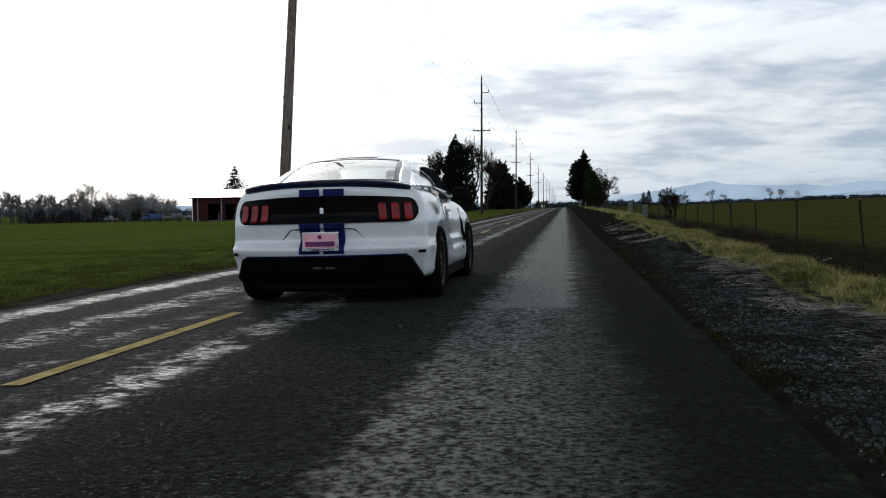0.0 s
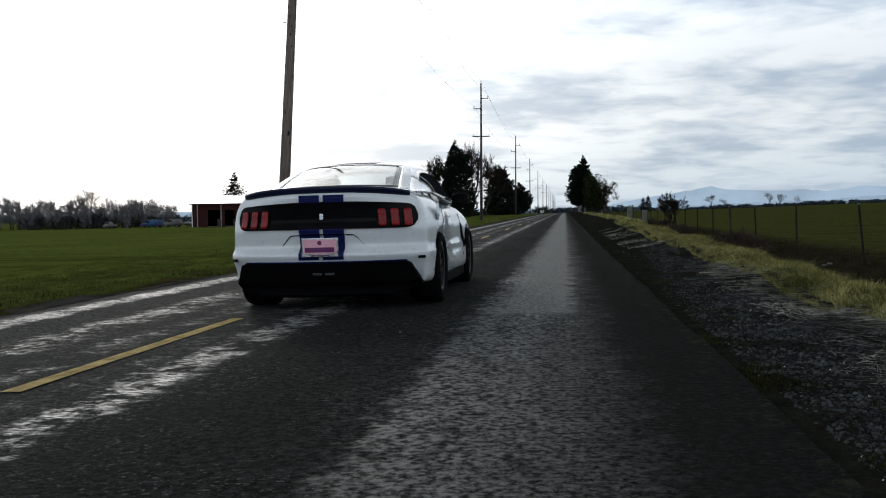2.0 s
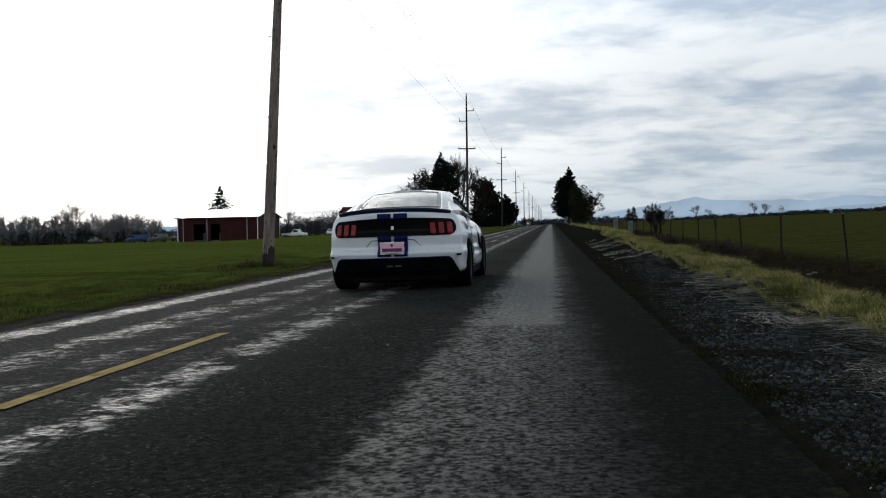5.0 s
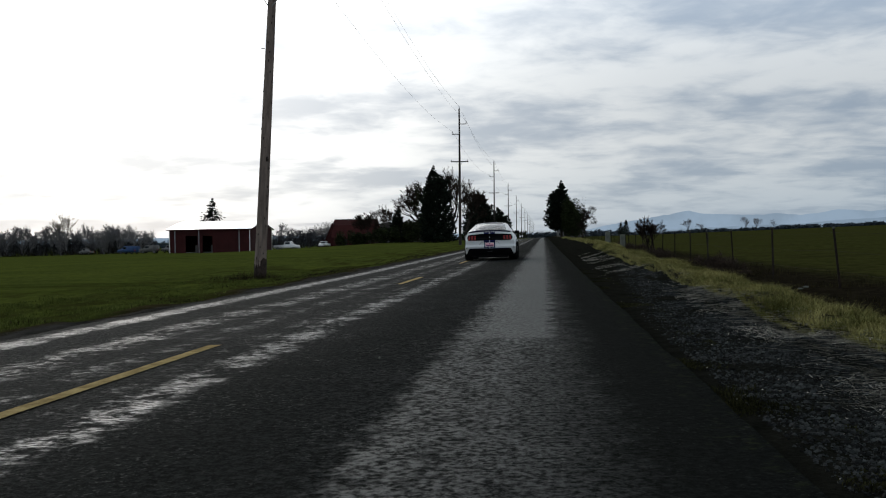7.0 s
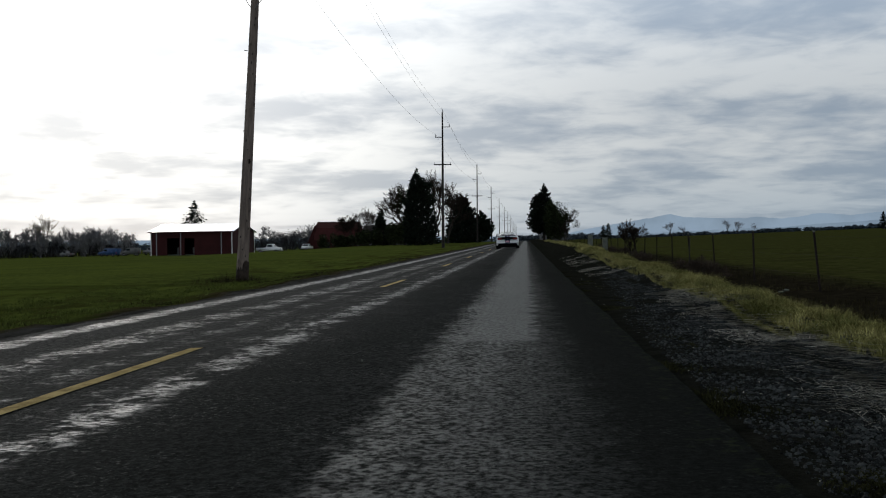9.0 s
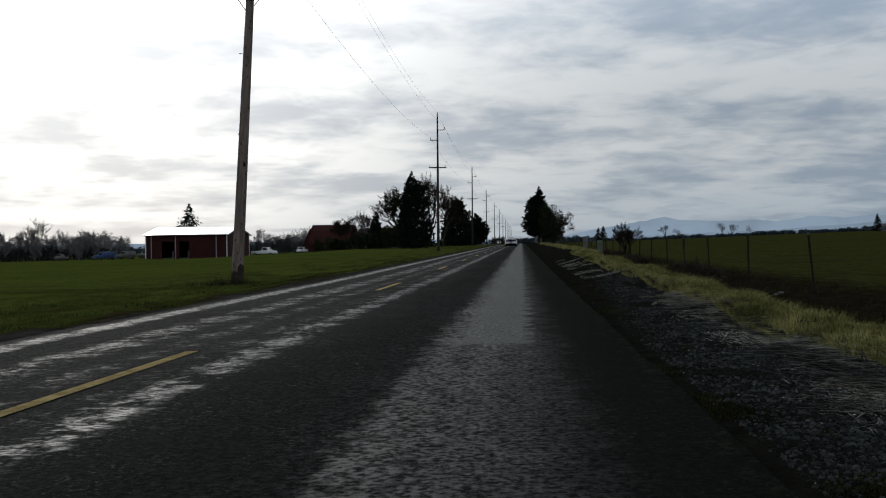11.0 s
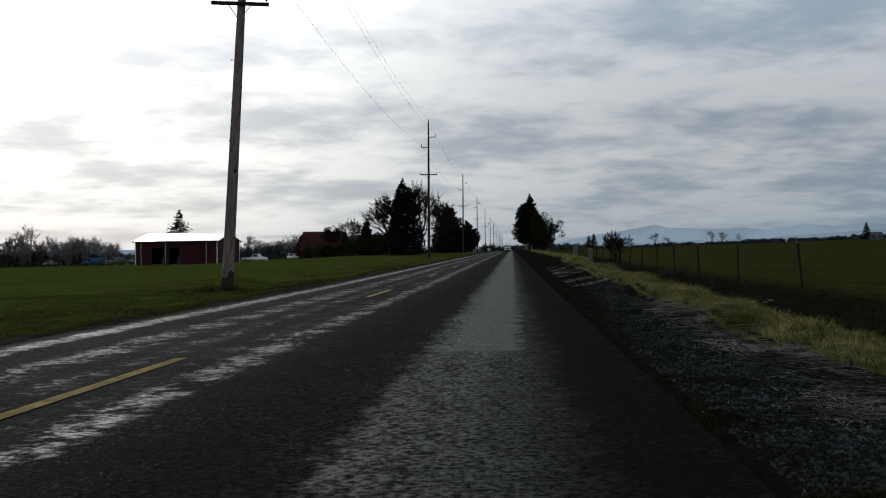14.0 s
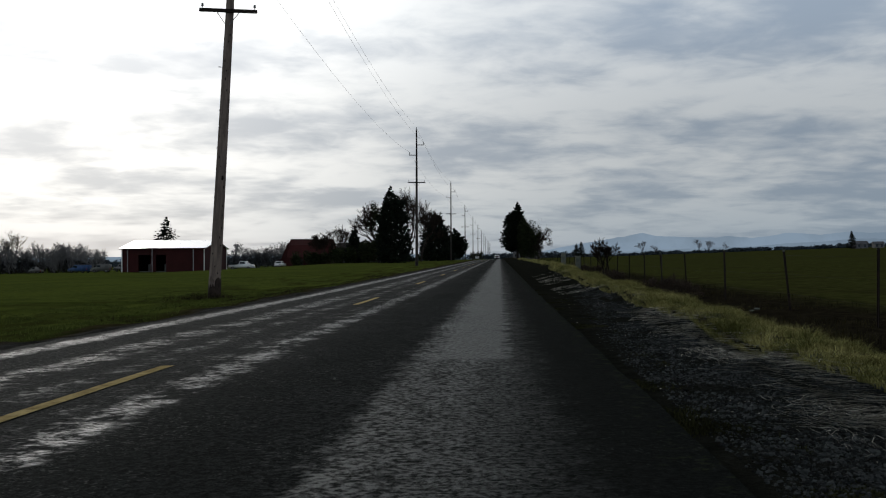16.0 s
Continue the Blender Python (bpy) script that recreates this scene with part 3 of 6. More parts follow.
def conifer(height, width, seed, label, density=1.0, ragged=0.3, lean=0.0, bare=0.06, fall=0.72):
    """Evergreen: a tapered trunk, tiers of limbs and sprays of needles."""
    rnd = random.Random(seed)
    ob = thing("conifer_tree", label, "tree", "evergreen trees")
    bm = tube([(0, 0, -0.3), (0.02, 0, height * 0.3), (lean * height * 0.5, 0, height * 0.65), (lean * height, 0, height * 0.98)],
              [height * 0.022, height * 0.017, height * 0.009, 0.02], 8)
    verts, faces = [], []
    tiers = int(height * 3.2)
    for i in range(tiers):
        f = bare + (1 - bare) * (i + rnd.random()) / tiers
        z = height * min(f, 0.99)
        base = width * 0.5 * (min(1.0, (f - bare) * 6 + 0.55)) * (1 - f) ** fall * (1 if f < 0.85 else 1 - (f - 0.85) * 3.2)
        for _ in range(int(rnd.randint(5, 8) * density)):
            a = rnd.uniform(0, 2 * math.pi)
            lump = 1 + 0.45 * noise.noise((math.cos(a) * 1.3, math.sin(a) * 1.3, z * 0.55 + seed * 3.1))
            r = base * lump * rnd.uniform(1 - ragged, 1 + ragged * 0.55) + 0.1
            x0 = lean * z
            drop = -0.16 * r + 0.1
            tip = Vector((x0 + math.cos(a) * r, math.sin(a) * r, z + drop))
            root = Vector((x0, 0, z))
            if rnd.random() < 0.35:
                tube([root, tip], [0.03 + 0.01 * r, 0.008], 3, bm, False)
            for j in range(9):
                p = root.lerp(tip, (0.25 + 0.80 * j / 8)) + Vector((rnd.gauss(0, 0.10), rnd.gauss(0, 0.10), rnd.gauss(0, 0.20))) * (0.4 + r * 0.35)
                s = (0.16 + 0.085 * r) * rnd.uniform(0.6, 1.3)
                u = Vector((math.cos(a + rnd.gauss(0, 0.6)), math.sin(a + rnd.gauss(0, 0.6)), rnd.uniform(-0.55, 0.15))) * s * 1.5
                v = Vector((-math.sin(a), math.cos(a), rnd.gauss(0, 0.4))) * s * 0.7
                k = len(verts)
                verts += [p - u * 0.4, p + v - u * 0.1, p + u, p - v - u * 0.1]
                faces += [(k, k + 1, k + 2), (k, k + 2, k + 3)]
    part("trunk", bm, BARK, ob)
    part("crown", mesh_of("crown", verts, faces, NEEDLES), NEEDLES, ob)
    return ob


def shaped_evergreen(height, left, right, seed, label, count=7000, size=0.5, rise=0.5):
    """Dense evergreen with a lopsided outline: left and right give (share of the height, reach in metres)."""
    rnd = random.Random(seed)
    ob = thing("conifer_tree", label, "tree", "evergreen trees")

    def reach(table, f):
        for (a, p), (b, q) in zip(table, table[1:]):
            if f <= b:
                return p + (q - p) * max(f - a, 0) / (b - a)
        return table[-1][1]

    bm = tube([(0, 0, -0.4), (0.05, 0, height * 0.4), (-0.03, 0, height * 0.75), (0, 0, height * 0.98)], [height * 0.024, height * 0.018, height * 0.009, 0.02], 8)
    verts, faces = [], []
    low, widest = left[0][0], max(r for _, r in left + right)
    each = 34
    while len(faces) < count * 2:
        f = low + (1 - low) * rnd.random()
        a = rnd.uniform(0, 2 * math.pi)
        share = 0.5 + 0.5 * math.cos(a)
        r = reach(left, f) * (1 - share) + reach(right, f) * share
        if rnd.random() > 0.12 + r / widest:
            continue
        # one bough: sprays gathered along it, thickest towards its tip
        way = Vector((math.cos(a), math.sin(a), 0))
        length = r * (1 + 0.22 * noise.noise((math.cos(a) * 1.5 + seed, math.sin(a) * 1.5, f * height * 0.6))) * rnd.uniform(0.70, 1.16)
        root = Vector((0, 0, f * height - 0.12 * r))
        tip = way * length + Vector((0, 0, f * height + rise * 0.35 * length ** 0.5))
        if rnd.random() < 0.3:
            tube([root, tip], [0.03 + 0.01 * r, 0.01], 3, bm, False)
        for _ in range(each):
            q = 0.25 + 0.78 * rnd.random() ** 0.7
            wide = (0.10 + 0.13 * length) * (1.25 - q)
            p = root.lerp(tip, q) + Vector((rnd.gauss(0, wide), rnd.gauss(0, wide), rnd.gauss(0, wide * 0.8)))
            s = size * rnd.uniform(0.4, 1.1) * (0.5 + 0.5 * min(r / (0.4 * widest), 1))
            u = (way * rnd.uniform(0.3, 1.1) + Vector((rnd.gauss(0, 0.5), rnd.gauss(0, 0.5), rise + rnd.gauss(0, 0.35)))).normalized() * s
            v = u.cross(Vector((rnd.gauss(0, 1), rnd.gauss(0, 1), rnd.gauss(0, 1)))).normalized() * s * 0.34
            k = len(verts)
            verts += [p - u * 0.5, p + v - u * 0.05, p + u * 0.75, p - v - u * 0.05]
            faces += [(k, k + 1, k + 2), (k, k + 2, k + 3)]
    part("trunk", bm, BARK, ob)
    part("crown", mesh_of("crown", verts, faces, NEEDLES), NEEDLES, ob)
    return ob


def bare_tree(height, spread, seed, label, mat=None, depth=6, stem=0.016, twig=0.022, name="bare_tree", category="tree", group="leafless trees", stems=1):
    """A leafless tree: trunk, limbs and twigs by forking."""
    rnd = random.Random(seed)
    ob = thing(name, label, category, group)
    trunk = bmesh.new()
    verts, faces = [], []

    def stick(p, q, r0, r1):
        w = (q - p).normalized()
        u = w.orthogonal().normalized()
        v = w.cross(u)
        k = len(verts)
        for c, r in ((p, r0), (q, r1)):
            for j in range(3):
                a = 2.0944 * j
                verts.append(c + (u * math.cos(a) + v * math.sin(a)) * r)
        for j in range(3):
            faces.append((k + j, k + (j + 1) % 3, k + 3 + (j + 1) % 3, k + 3 + j))

    def grow(p, way, length, r, level):
        bend = Vector((rnd.gauss(0, 0.12), rnd.gauss(0, 0.12), rnd.gauss(0.04, 0.08)))
        mid = p + way * length * 0.5
        end = mid + (way + bend).normalized() * length * 0.5
        if level <= 1:
            tube([p, mid, end], [r, r * 0.85, r * 0.7], 7, trunk, False)
        else:
            stick(p, mid, r, r * 0.85), stick(mid, end, r * 0.85, r * 0.65)
        if level >= depth:
            return
        for _ in range(rnd.choice((2, 3, 3)) if level else rnd.randint(3, 5)):
            side = Vector((rnd.gauss(0, 1), rnd.gauss(0, 1), rnd.gauss(0.25, 0.5))).normalized()
            grow(end if rnd.random() < 0.7 else mid, (way + side * spread * rnd.uniform(0.6, 1.2)).normalized(), length * rnd.uniform(0.62, 0.85), max(r * 0.64, twig), level + 1)

    for s in range(stems):
        off = Vector((rnd.gauss(0, 0.3), rnd.gauss(0, 0.3), 0)) * (stems > 1) * height * 0.2
        grow(Vector((0, 0, -0.2)) + off, Vector((rnd.gauss(0, 0.08), rnd.gauss(0, 0.08), 1)).normalized(), height * 0.26, height * stem / (1 if stems == 1 else 1.8), 0 if stems == 1 else 1)
    tall = max(v.z for v in verts)
    for v in verts:
        v *= height / tall
    bmesh.ops.scale(trunk, vec=(height / tall,) * 3, verts=trunk.verts)
    part("trunk", trunk, BARK, ob)
    part("crown", mesh_of("crown", verts, faces, mat or TWIGS), mat or TWIGS, ob)
    return ob


def shrub(width, depth, height, seed, label, mat, count=1600, size=0.22, name="shrub", category="shrub", group=""):
    """A thicket: many stems and leaf clumps with an uneven top."""
    rnd = random.Random(seed)
    ob = thing(name, label, category, group)
    blobs = []
    for _ in range(14):
        h = height * rnd.uniform(0.35, 0.62)
        blobs.append((rnd.uniform(-0.5, 0.5) * width * 0.8, rnd.uniform(-0.5, 0.5) * depth * 0.8, h * 0.85, min(width, height) * rnd.uniform(0.16, 0.30), h * 0.8))
    verts, faces = leaf_cloud(blobs, count, size, seed + 1)
    bm = bmesh.new()
    for _ in range(40):
        x, y = rnd.uniform(-0.45, 0.45) * width, rnd.uniform(-0.45, 0.45) * depth
        tube([(x, y, -0.1), (x + rnd.gauss(0, 0.12) * height, y + rnd.gauss(0, 0.12) * height, height * rnd.uniform(0.6, 1.0))], [0.02 + 0.004 * height, 0.008], 3, bm, False)
    part("woody_base", bm, TWIGS, ob)
    part("foliage", mesh_of("foliage", verts, faces, mat), mat, ob)
    return ob


def set_down(ob, x, y, turn=0.0, size=1.0, up=0.0):
    ob.matrix_basis = pose(x, y, land(x, y) + up, 0, 0, turn)
    return ob


def woods():
    # big evergreens by the left verge
    set_down(shaped_evergreen(12.6, ((0.0, 2.3), (0.3, 1.95), (0.55, 1.9), (0.72, 1.5), (0.80, 1.15), (0.86, 0.8), (1.0, 0.05)),
                              ((0.0, 4.0), (0.2, 3.4), (0.42, 2.9), (0.62, 2.5), (0.78, 2.0), (0.84, 1.3), (0.88, 0.6), (1.0, 0.05)), 3, "tall dark dense conifer beside the road", 15000, 0.46), -18.2, 160, up=0.3)
    set_down(shaped_evergreen(11.3, ((0.0, 4.0), (0.25, 3.7), (0.5, 2.9), (0.68, 1.7), (0.80, 1.25), (0.9, 0.7), (1.0, 0.05)),
                              ((0.0, 4.4), (0.3, 4.2), (0.55, 3.6), (0.72, 2.6), (0.82, 2.2), (0.88, 1.5), (0.92, 0.6), (1.0, 0.05)), 8, "broad dark evergreen with a pointed top", 14000, 0.5), -15.3, 225, up=0.3)
    set_down(shaped_evergreen(7.4, ((0.05, 2.6), (0.4, 2.6), (0.8, 1.4), (1.0, 0.1)), ((0.05, 2.0), (0.35, 3.1), (0.55, 2.8), (0.8, 1.3), (1.0, 0.1)), 19, "low dark evergreen at the end of a clump", 8000, 0.55), -11.0, 232, up=0.3)
    set_down(shaped_evergreen(7.3, ((0.0, 2.3), (0.35, 1.9), (0.55, 0.8), (0.66, 0.9), (0.80, 0.45), (1.0, 0.04)), ((0.0, 2.0), (0.35, 1.7), (0.55, 0.9), (0.68, 0.6), (0.78, 0.55), (1.0, 0.04)), 10, "small dark spire-shaped conifer", 6500, 0.4), -27.3, 180, up=0.2)
    set_down(conifer(13.0, 9.6, 12, "ragged conifer behind the long shed", 1.1, 0.5, bare=0.15, fall=0.8), -81.9, 232, up=0.2)
    # ivy-clad and leafless trees round them
    ob = set_down(bare_tree(10.8, 0.75, 21, "leafless tree wrapped in dark ivy", depth=7, twig=0.022, stem=0.02), -21.0, 166, up=0.2)
    v, f = leaf_cloud([(-0.9, 0, 9.2, 0.75, 1.0), (-0.7, 0, 7.9, 1.0, 1.2), (-1.5, 0, 6.7, 1.2, 0.75), (0.4, 0, 7.4, 0.8, 1.0), (-1.0, 0, 5.6, 0.7, 0.6), (0.9, 0, 5.8, 0.9, 1.1), (0.6, 0, 3.2, 1.6, 2.8)], 3600, 0.30, 22)
    part("ivy", mesh_of("ivy", v, f, IVY), IVY, ob, "dark evergreen ivy")
    set_down(bare_tree(13.2, 0.55, 25, "tall leafless tree behind the conifer", depth=8, twig=0.018, stem=0.018), -16.4, 172, up=0.2)
    set_down(bare_tree(9.5, 0.5, 24, "leafless tree between the evergreens", depth=7, twig=0.035), -14.6, 178, up=0.2)
    for x, y, h, seed, words in ((-38.6, 234, 9.6, 25, "round leafless tree beside the barn"), (-43.0, 236, 8.4, 26, "round leafless orchard tree"), (-46.4, 240, 6.9, 27, "low round leafless orchard tree")):
        set_down(bare_tree(h, 0.85, seed, words, depth=8, twig=0.016, stem=0.018), x, y, up=0.2)
    # hedges and thickets along the far side of the left field
    set_down(shrub(14, 4, 4.2, 30, "dark thicket under the trees", IVY, 2400, 0.4), -24, 172)
    set_down(shrub(10, 3, 3.0, 31, "dark thicket under the evergreens", IVY, 1600, 0.4), -33, 182)
    set_down(shrub(8, 3, 3.4, 36, "dark thicket hiding a low house", IVY, 2600, 0.4), -28.6, 184)
    set_down(shrub(7, 3, 4.4, 37, "dark thicket beside a spire-shaped conifer", IVY, 2400, 0.4), -24.8, 180)
    set_down(shrub(9, 4, 5.0, 32, "dark bushes in front of the barn", IVY, 2000, 0.4), -52.5, 258)
    set_down(shrub(8, 4, 5.4, 33, "dark bushes at the corner of the barn", IVY, 1600, 0.4), -45.5, 262)
    set_down(shrub(8, 3, 2.6, 34, "low dark bushes under the evergreens", IVY, 1400, 0.35), -16, 224)
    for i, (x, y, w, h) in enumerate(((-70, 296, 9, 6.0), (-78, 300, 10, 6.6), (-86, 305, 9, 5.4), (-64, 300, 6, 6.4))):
        set_down(shrub(w, 4, h, 40 + i, "leafless haze-grey thicket at the field's far side", HAZY_UNDERGROWTH, 3200, 0.32), x, y)
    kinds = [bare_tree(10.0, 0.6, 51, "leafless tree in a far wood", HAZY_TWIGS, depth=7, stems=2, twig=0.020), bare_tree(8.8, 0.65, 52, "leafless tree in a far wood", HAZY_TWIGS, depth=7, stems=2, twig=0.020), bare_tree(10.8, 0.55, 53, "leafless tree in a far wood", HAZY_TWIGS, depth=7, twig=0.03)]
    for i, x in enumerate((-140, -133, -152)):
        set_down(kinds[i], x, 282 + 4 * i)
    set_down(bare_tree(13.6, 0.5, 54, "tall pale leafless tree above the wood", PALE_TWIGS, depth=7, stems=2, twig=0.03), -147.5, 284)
    rnd = random.Random(5)
    for i in range(60):
        x = -122 - 46 * (i + rnd.random()) / 46
        y = 278 + rnd.uniform(0, 30)
        x *= y / 285
        copy_thing(rnd.choice(kinds), pose(x, y, land(x, y) - 3.6 * rnd.random() ** 1.3, 0, 0, rnd.uniform(0, 360)))
    for i, x in enumerate((-71, -75, -80, -66, -69, -73, -77, -83, -62, -86)):
        copy_thing(rnd.choice(kinds), pose(x, 312, land(x, 312) - rnd.uniform(1.0, 3.0), 0, 0, rnd.uniform(0, 360)))
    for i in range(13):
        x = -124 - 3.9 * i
        set_down(shrub(7, 5, rnd.uniform(4.2, 6.4), 60 + i, "haze-grey leafless undergrowth of a far wood", HAZY_UNDERGROWTH, 1900, 0.34, name="thicket", category="thicket", group="far wood"), x * 0.99, 283 + rnd.uniform(0, 8))
    # the clump on the right of the road
    set_down(shaped_evergreen(19.2, ((0.17, 3.2), (0.22, 4.6), (0.5, 4.7), (0.68, 3.9), (0.80, 2.9), (0.85, 1.2), (0.92, 0.8), (1.0, 0.05)),
                              ((0.17, 3.0), (0.3, 4.4), (0.5, 3.9), (0.62, 3.2), (0.75, 2.2), (0.86, 1.7), (0.94, 0.8), (1.0, 0.05)), 70, "tall ragged conifer standing alone by the road", 17000, 0.7, 0.35), 5.9, 320)
    set_down(shrub(7, 7, 13.5, 72, "dark tangled thicket beside a tall conifer", IVY, 9000, 0.45), 9.9, 312)
    set_down(bare_tree(10.6, 0.95, 73, "round leafless tree beside the thicket", depth=8, twig=0.025, stem=0.018), 12.6, 316)
    set_down(bare_tree(7.6, 0.75, 74, "leafless tree at the end of the clump", depth=7, twig=0.03, stems=2), 13.0, 310)
    # a bush at the fence
    set_down(bare_tree(2.2, 0.45, 80, "small bare thorn bush at the fence", TWIGS, depth=8, stem=0.03, twig=0.006, name="thorn_bush", category="bush", group="", stems=4), 5.82, 53.7)
    for i, (x, y, h) in enumerate(((5.3, 27.6, 0.55), (5.0, 29.0, 0.6), (5.4, 30.2, 0.5), (5.5, 36, 0.4), (5.6, 46, 0.5), (5.7, 50, 0.6), (5.7, 56, 0.7), (5.8, 60, 0.6), (5.8, 66, 0.7), (5.8, 74, 0.8))):
        set_down(bare_tree(h, 0.95, 82 + i, "dry brown bramble in the ditch", BRAMBLE, depth=5, stem=0.012, twig=0.004, name="bramble", category="bramble", group="brambles", stems=9), x, y)
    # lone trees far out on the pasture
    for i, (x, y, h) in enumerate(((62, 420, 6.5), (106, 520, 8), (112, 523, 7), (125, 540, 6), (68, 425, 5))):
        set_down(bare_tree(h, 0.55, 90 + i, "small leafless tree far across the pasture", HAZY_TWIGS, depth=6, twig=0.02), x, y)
    set_down(conifer(7.0, 4.0, 97, "dark conifer beside far farm buildings", 1.2, 0.4), 143, 400)
    set_down(conifer(6.0, 4.0, 98, "small dark conifer down the road", 1.2, 0.4), 34, 430)
    set_down(conifer(7.0, 4.0, 99, "dark conifer down the road", 1.2, 0.4), 37, 440)


def far_woods():
    """Tree line along the far edges of the fields."""
    rnd = random.Random(11)
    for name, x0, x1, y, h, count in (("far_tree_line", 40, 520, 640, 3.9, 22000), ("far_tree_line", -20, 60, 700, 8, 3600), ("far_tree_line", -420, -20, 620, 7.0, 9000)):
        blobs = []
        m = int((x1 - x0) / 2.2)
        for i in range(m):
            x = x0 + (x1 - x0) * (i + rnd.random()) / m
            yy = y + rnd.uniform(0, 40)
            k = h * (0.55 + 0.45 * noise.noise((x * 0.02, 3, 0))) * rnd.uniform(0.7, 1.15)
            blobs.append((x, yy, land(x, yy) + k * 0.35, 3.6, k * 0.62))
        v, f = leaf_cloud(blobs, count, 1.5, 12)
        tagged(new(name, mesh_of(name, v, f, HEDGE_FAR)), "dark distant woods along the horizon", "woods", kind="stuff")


def mountains():
    """Ranges on the horizon, their haze painted as a glowing blue."""
    far = ((-2800, 18), (-400, 24), (0, 20), (200, 34), (310, 57), (468, 82), (601, 104), (667, 118), (733, 102), (866, 97), (998, 93), (1064, 100), (1170, 90), (1263, 99), (1342, 114),
           (1421, 109), (1488, 102), (1607, 116), (1707, 110), (2200, 120), (3400, 70))
    near = ((-2800, 8), (200, 8), (600, 30), (900, 42), (1100, 46), (1250, 60), (1400, 66), (1550, 78), (1700, 76), (2200, 70), (3400, 40))
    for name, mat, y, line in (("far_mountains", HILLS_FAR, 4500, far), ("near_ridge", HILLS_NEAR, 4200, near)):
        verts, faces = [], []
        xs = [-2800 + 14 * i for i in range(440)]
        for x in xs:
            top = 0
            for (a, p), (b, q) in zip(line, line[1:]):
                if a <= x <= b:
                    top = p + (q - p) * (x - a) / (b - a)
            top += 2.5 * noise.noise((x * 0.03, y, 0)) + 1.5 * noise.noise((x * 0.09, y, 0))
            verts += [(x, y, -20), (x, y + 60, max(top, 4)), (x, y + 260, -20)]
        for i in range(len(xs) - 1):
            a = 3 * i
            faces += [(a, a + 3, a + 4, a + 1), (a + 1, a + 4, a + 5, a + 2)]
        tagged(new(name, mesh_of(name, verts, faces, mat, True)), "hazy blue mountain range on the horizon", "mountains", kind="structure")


# ------------------------------------------------------------ buildings


def shed():
    x0, x1, y0, y1 = -72.2, -56.2, 180.0, 195.0
    z = -1.35
    eave, ridge = 4.45, 5.95
    w, d = x1 - x0, y1 - y0
    ob = thing("farm_shed", "long dark red metal farm shed with a pale roof", "shed", at=(x0, y0, z))
    t = 0.18
    def wall(name, size, at):
        return part(name, block(size, at, 0.0), RED_SIDING, ob)
    # front wall in pieces round two openings
    cuts = ((3.2, 5.6), (6.6, 8.6))
    x = 0.0
    for a, b in (*cuts, (w, w)):
        if a - x > 0.01:
            wall("front_wall", (a - x, t, eave), ((a + x) / 2, t / 2, eave / 2))
        if b < w:
            wall("front_lintel", (b - a, t, eave - 3.3), ((a + b) / 2, t / 2, (eave + 3.3) / 2))
        x = b
    wall("back_wall", (w, t, eave), (w / 2, d - t / 2, eave / 2))
    for x in (t / 2, w - t / 2):
        bm = bmesh.new()
        rows = [[bm.verts.new((x + s * t / 2, yy, zz)) for yy, zz in ((0.19, 0), (d - 0.19, 0), (d - 0.19, eave), (d / 2, ridge), (0.19, eave))] for s in (-1, 1)]
        bm.faces.new(rows[0]), bm.faces.new(rows[1][::-1])
        for i in range(5):
            bm.faces.new((rows[0][i], rows[0][(i + 1) % 5], rows[1][(i + 1) % 5], rows[1][i]))
        part("gable_wall", bm, RED_SIDING, ob)
    for s in (0, 1):
        bm = bmesh.new()
        ya, za = (-0.5, eave - 0.05) if s == 0 else (d + 0.5, eave - 0.05)
        a = [bm.verts.new(p) for p in ((-0.4, ya, za), (w + 0.4, ya, za), (w + 0.4, d / 2, ridge + 0.12), (-0.4, d / 2, ridge + 0.12))]
        b = [bm.verts.new(v.co + Vector((0, 0, 0.14))) for v in a]
        bm.faces.new(a), bm.faces.new(b[::-1])
        for i in range(4):
            bm.faces.new((a[i], a[(i + 1) % 4], b[(i + 1) % 4], b[i]))
        roof = part("roof", bm, ROOF_METAL, ob, "pale metal roofing")
        for i in range(17):
            xx = w * i / 16
            rib = tube([(xx, ya, za + 0.145), (xx, d / 2, ridge + 0.265)], 0.018, 4)
            part("seam", rib, ROOF_METAL, roof)
    for xx in (0.0, 1.1, 5.9, 13.9, w):
        part("corner_trim", block((0.16, 0.06, eave), (xx, -0.035, eave / 2)), WHITE_TRIM if xx in (0.0, w) else STEEL, ob, "pale corner trim")
    part("corner_trim", block((0.06, 0.16, eave), (w + 0.035, d, eave / 2)), WHITE_TRIM, ob)
    part("fascia", block((w + 0.8, 0.06, 0.22), (w / 2, -0.54, eave + 0.02)), RED_SIDING, ob)
    part("shed_floor", block((w - 0.4, d - 0.4, 0.1), (w / 2, d / 2, 0.06)), CONCRETE, ob)
    for xx in (4.4, 7.6):
        part("pallet_stack", block((1.2, 1.0, 1.4), (xx, 4.0, 0.82), 0.02), HOUSE_WALL, ob)


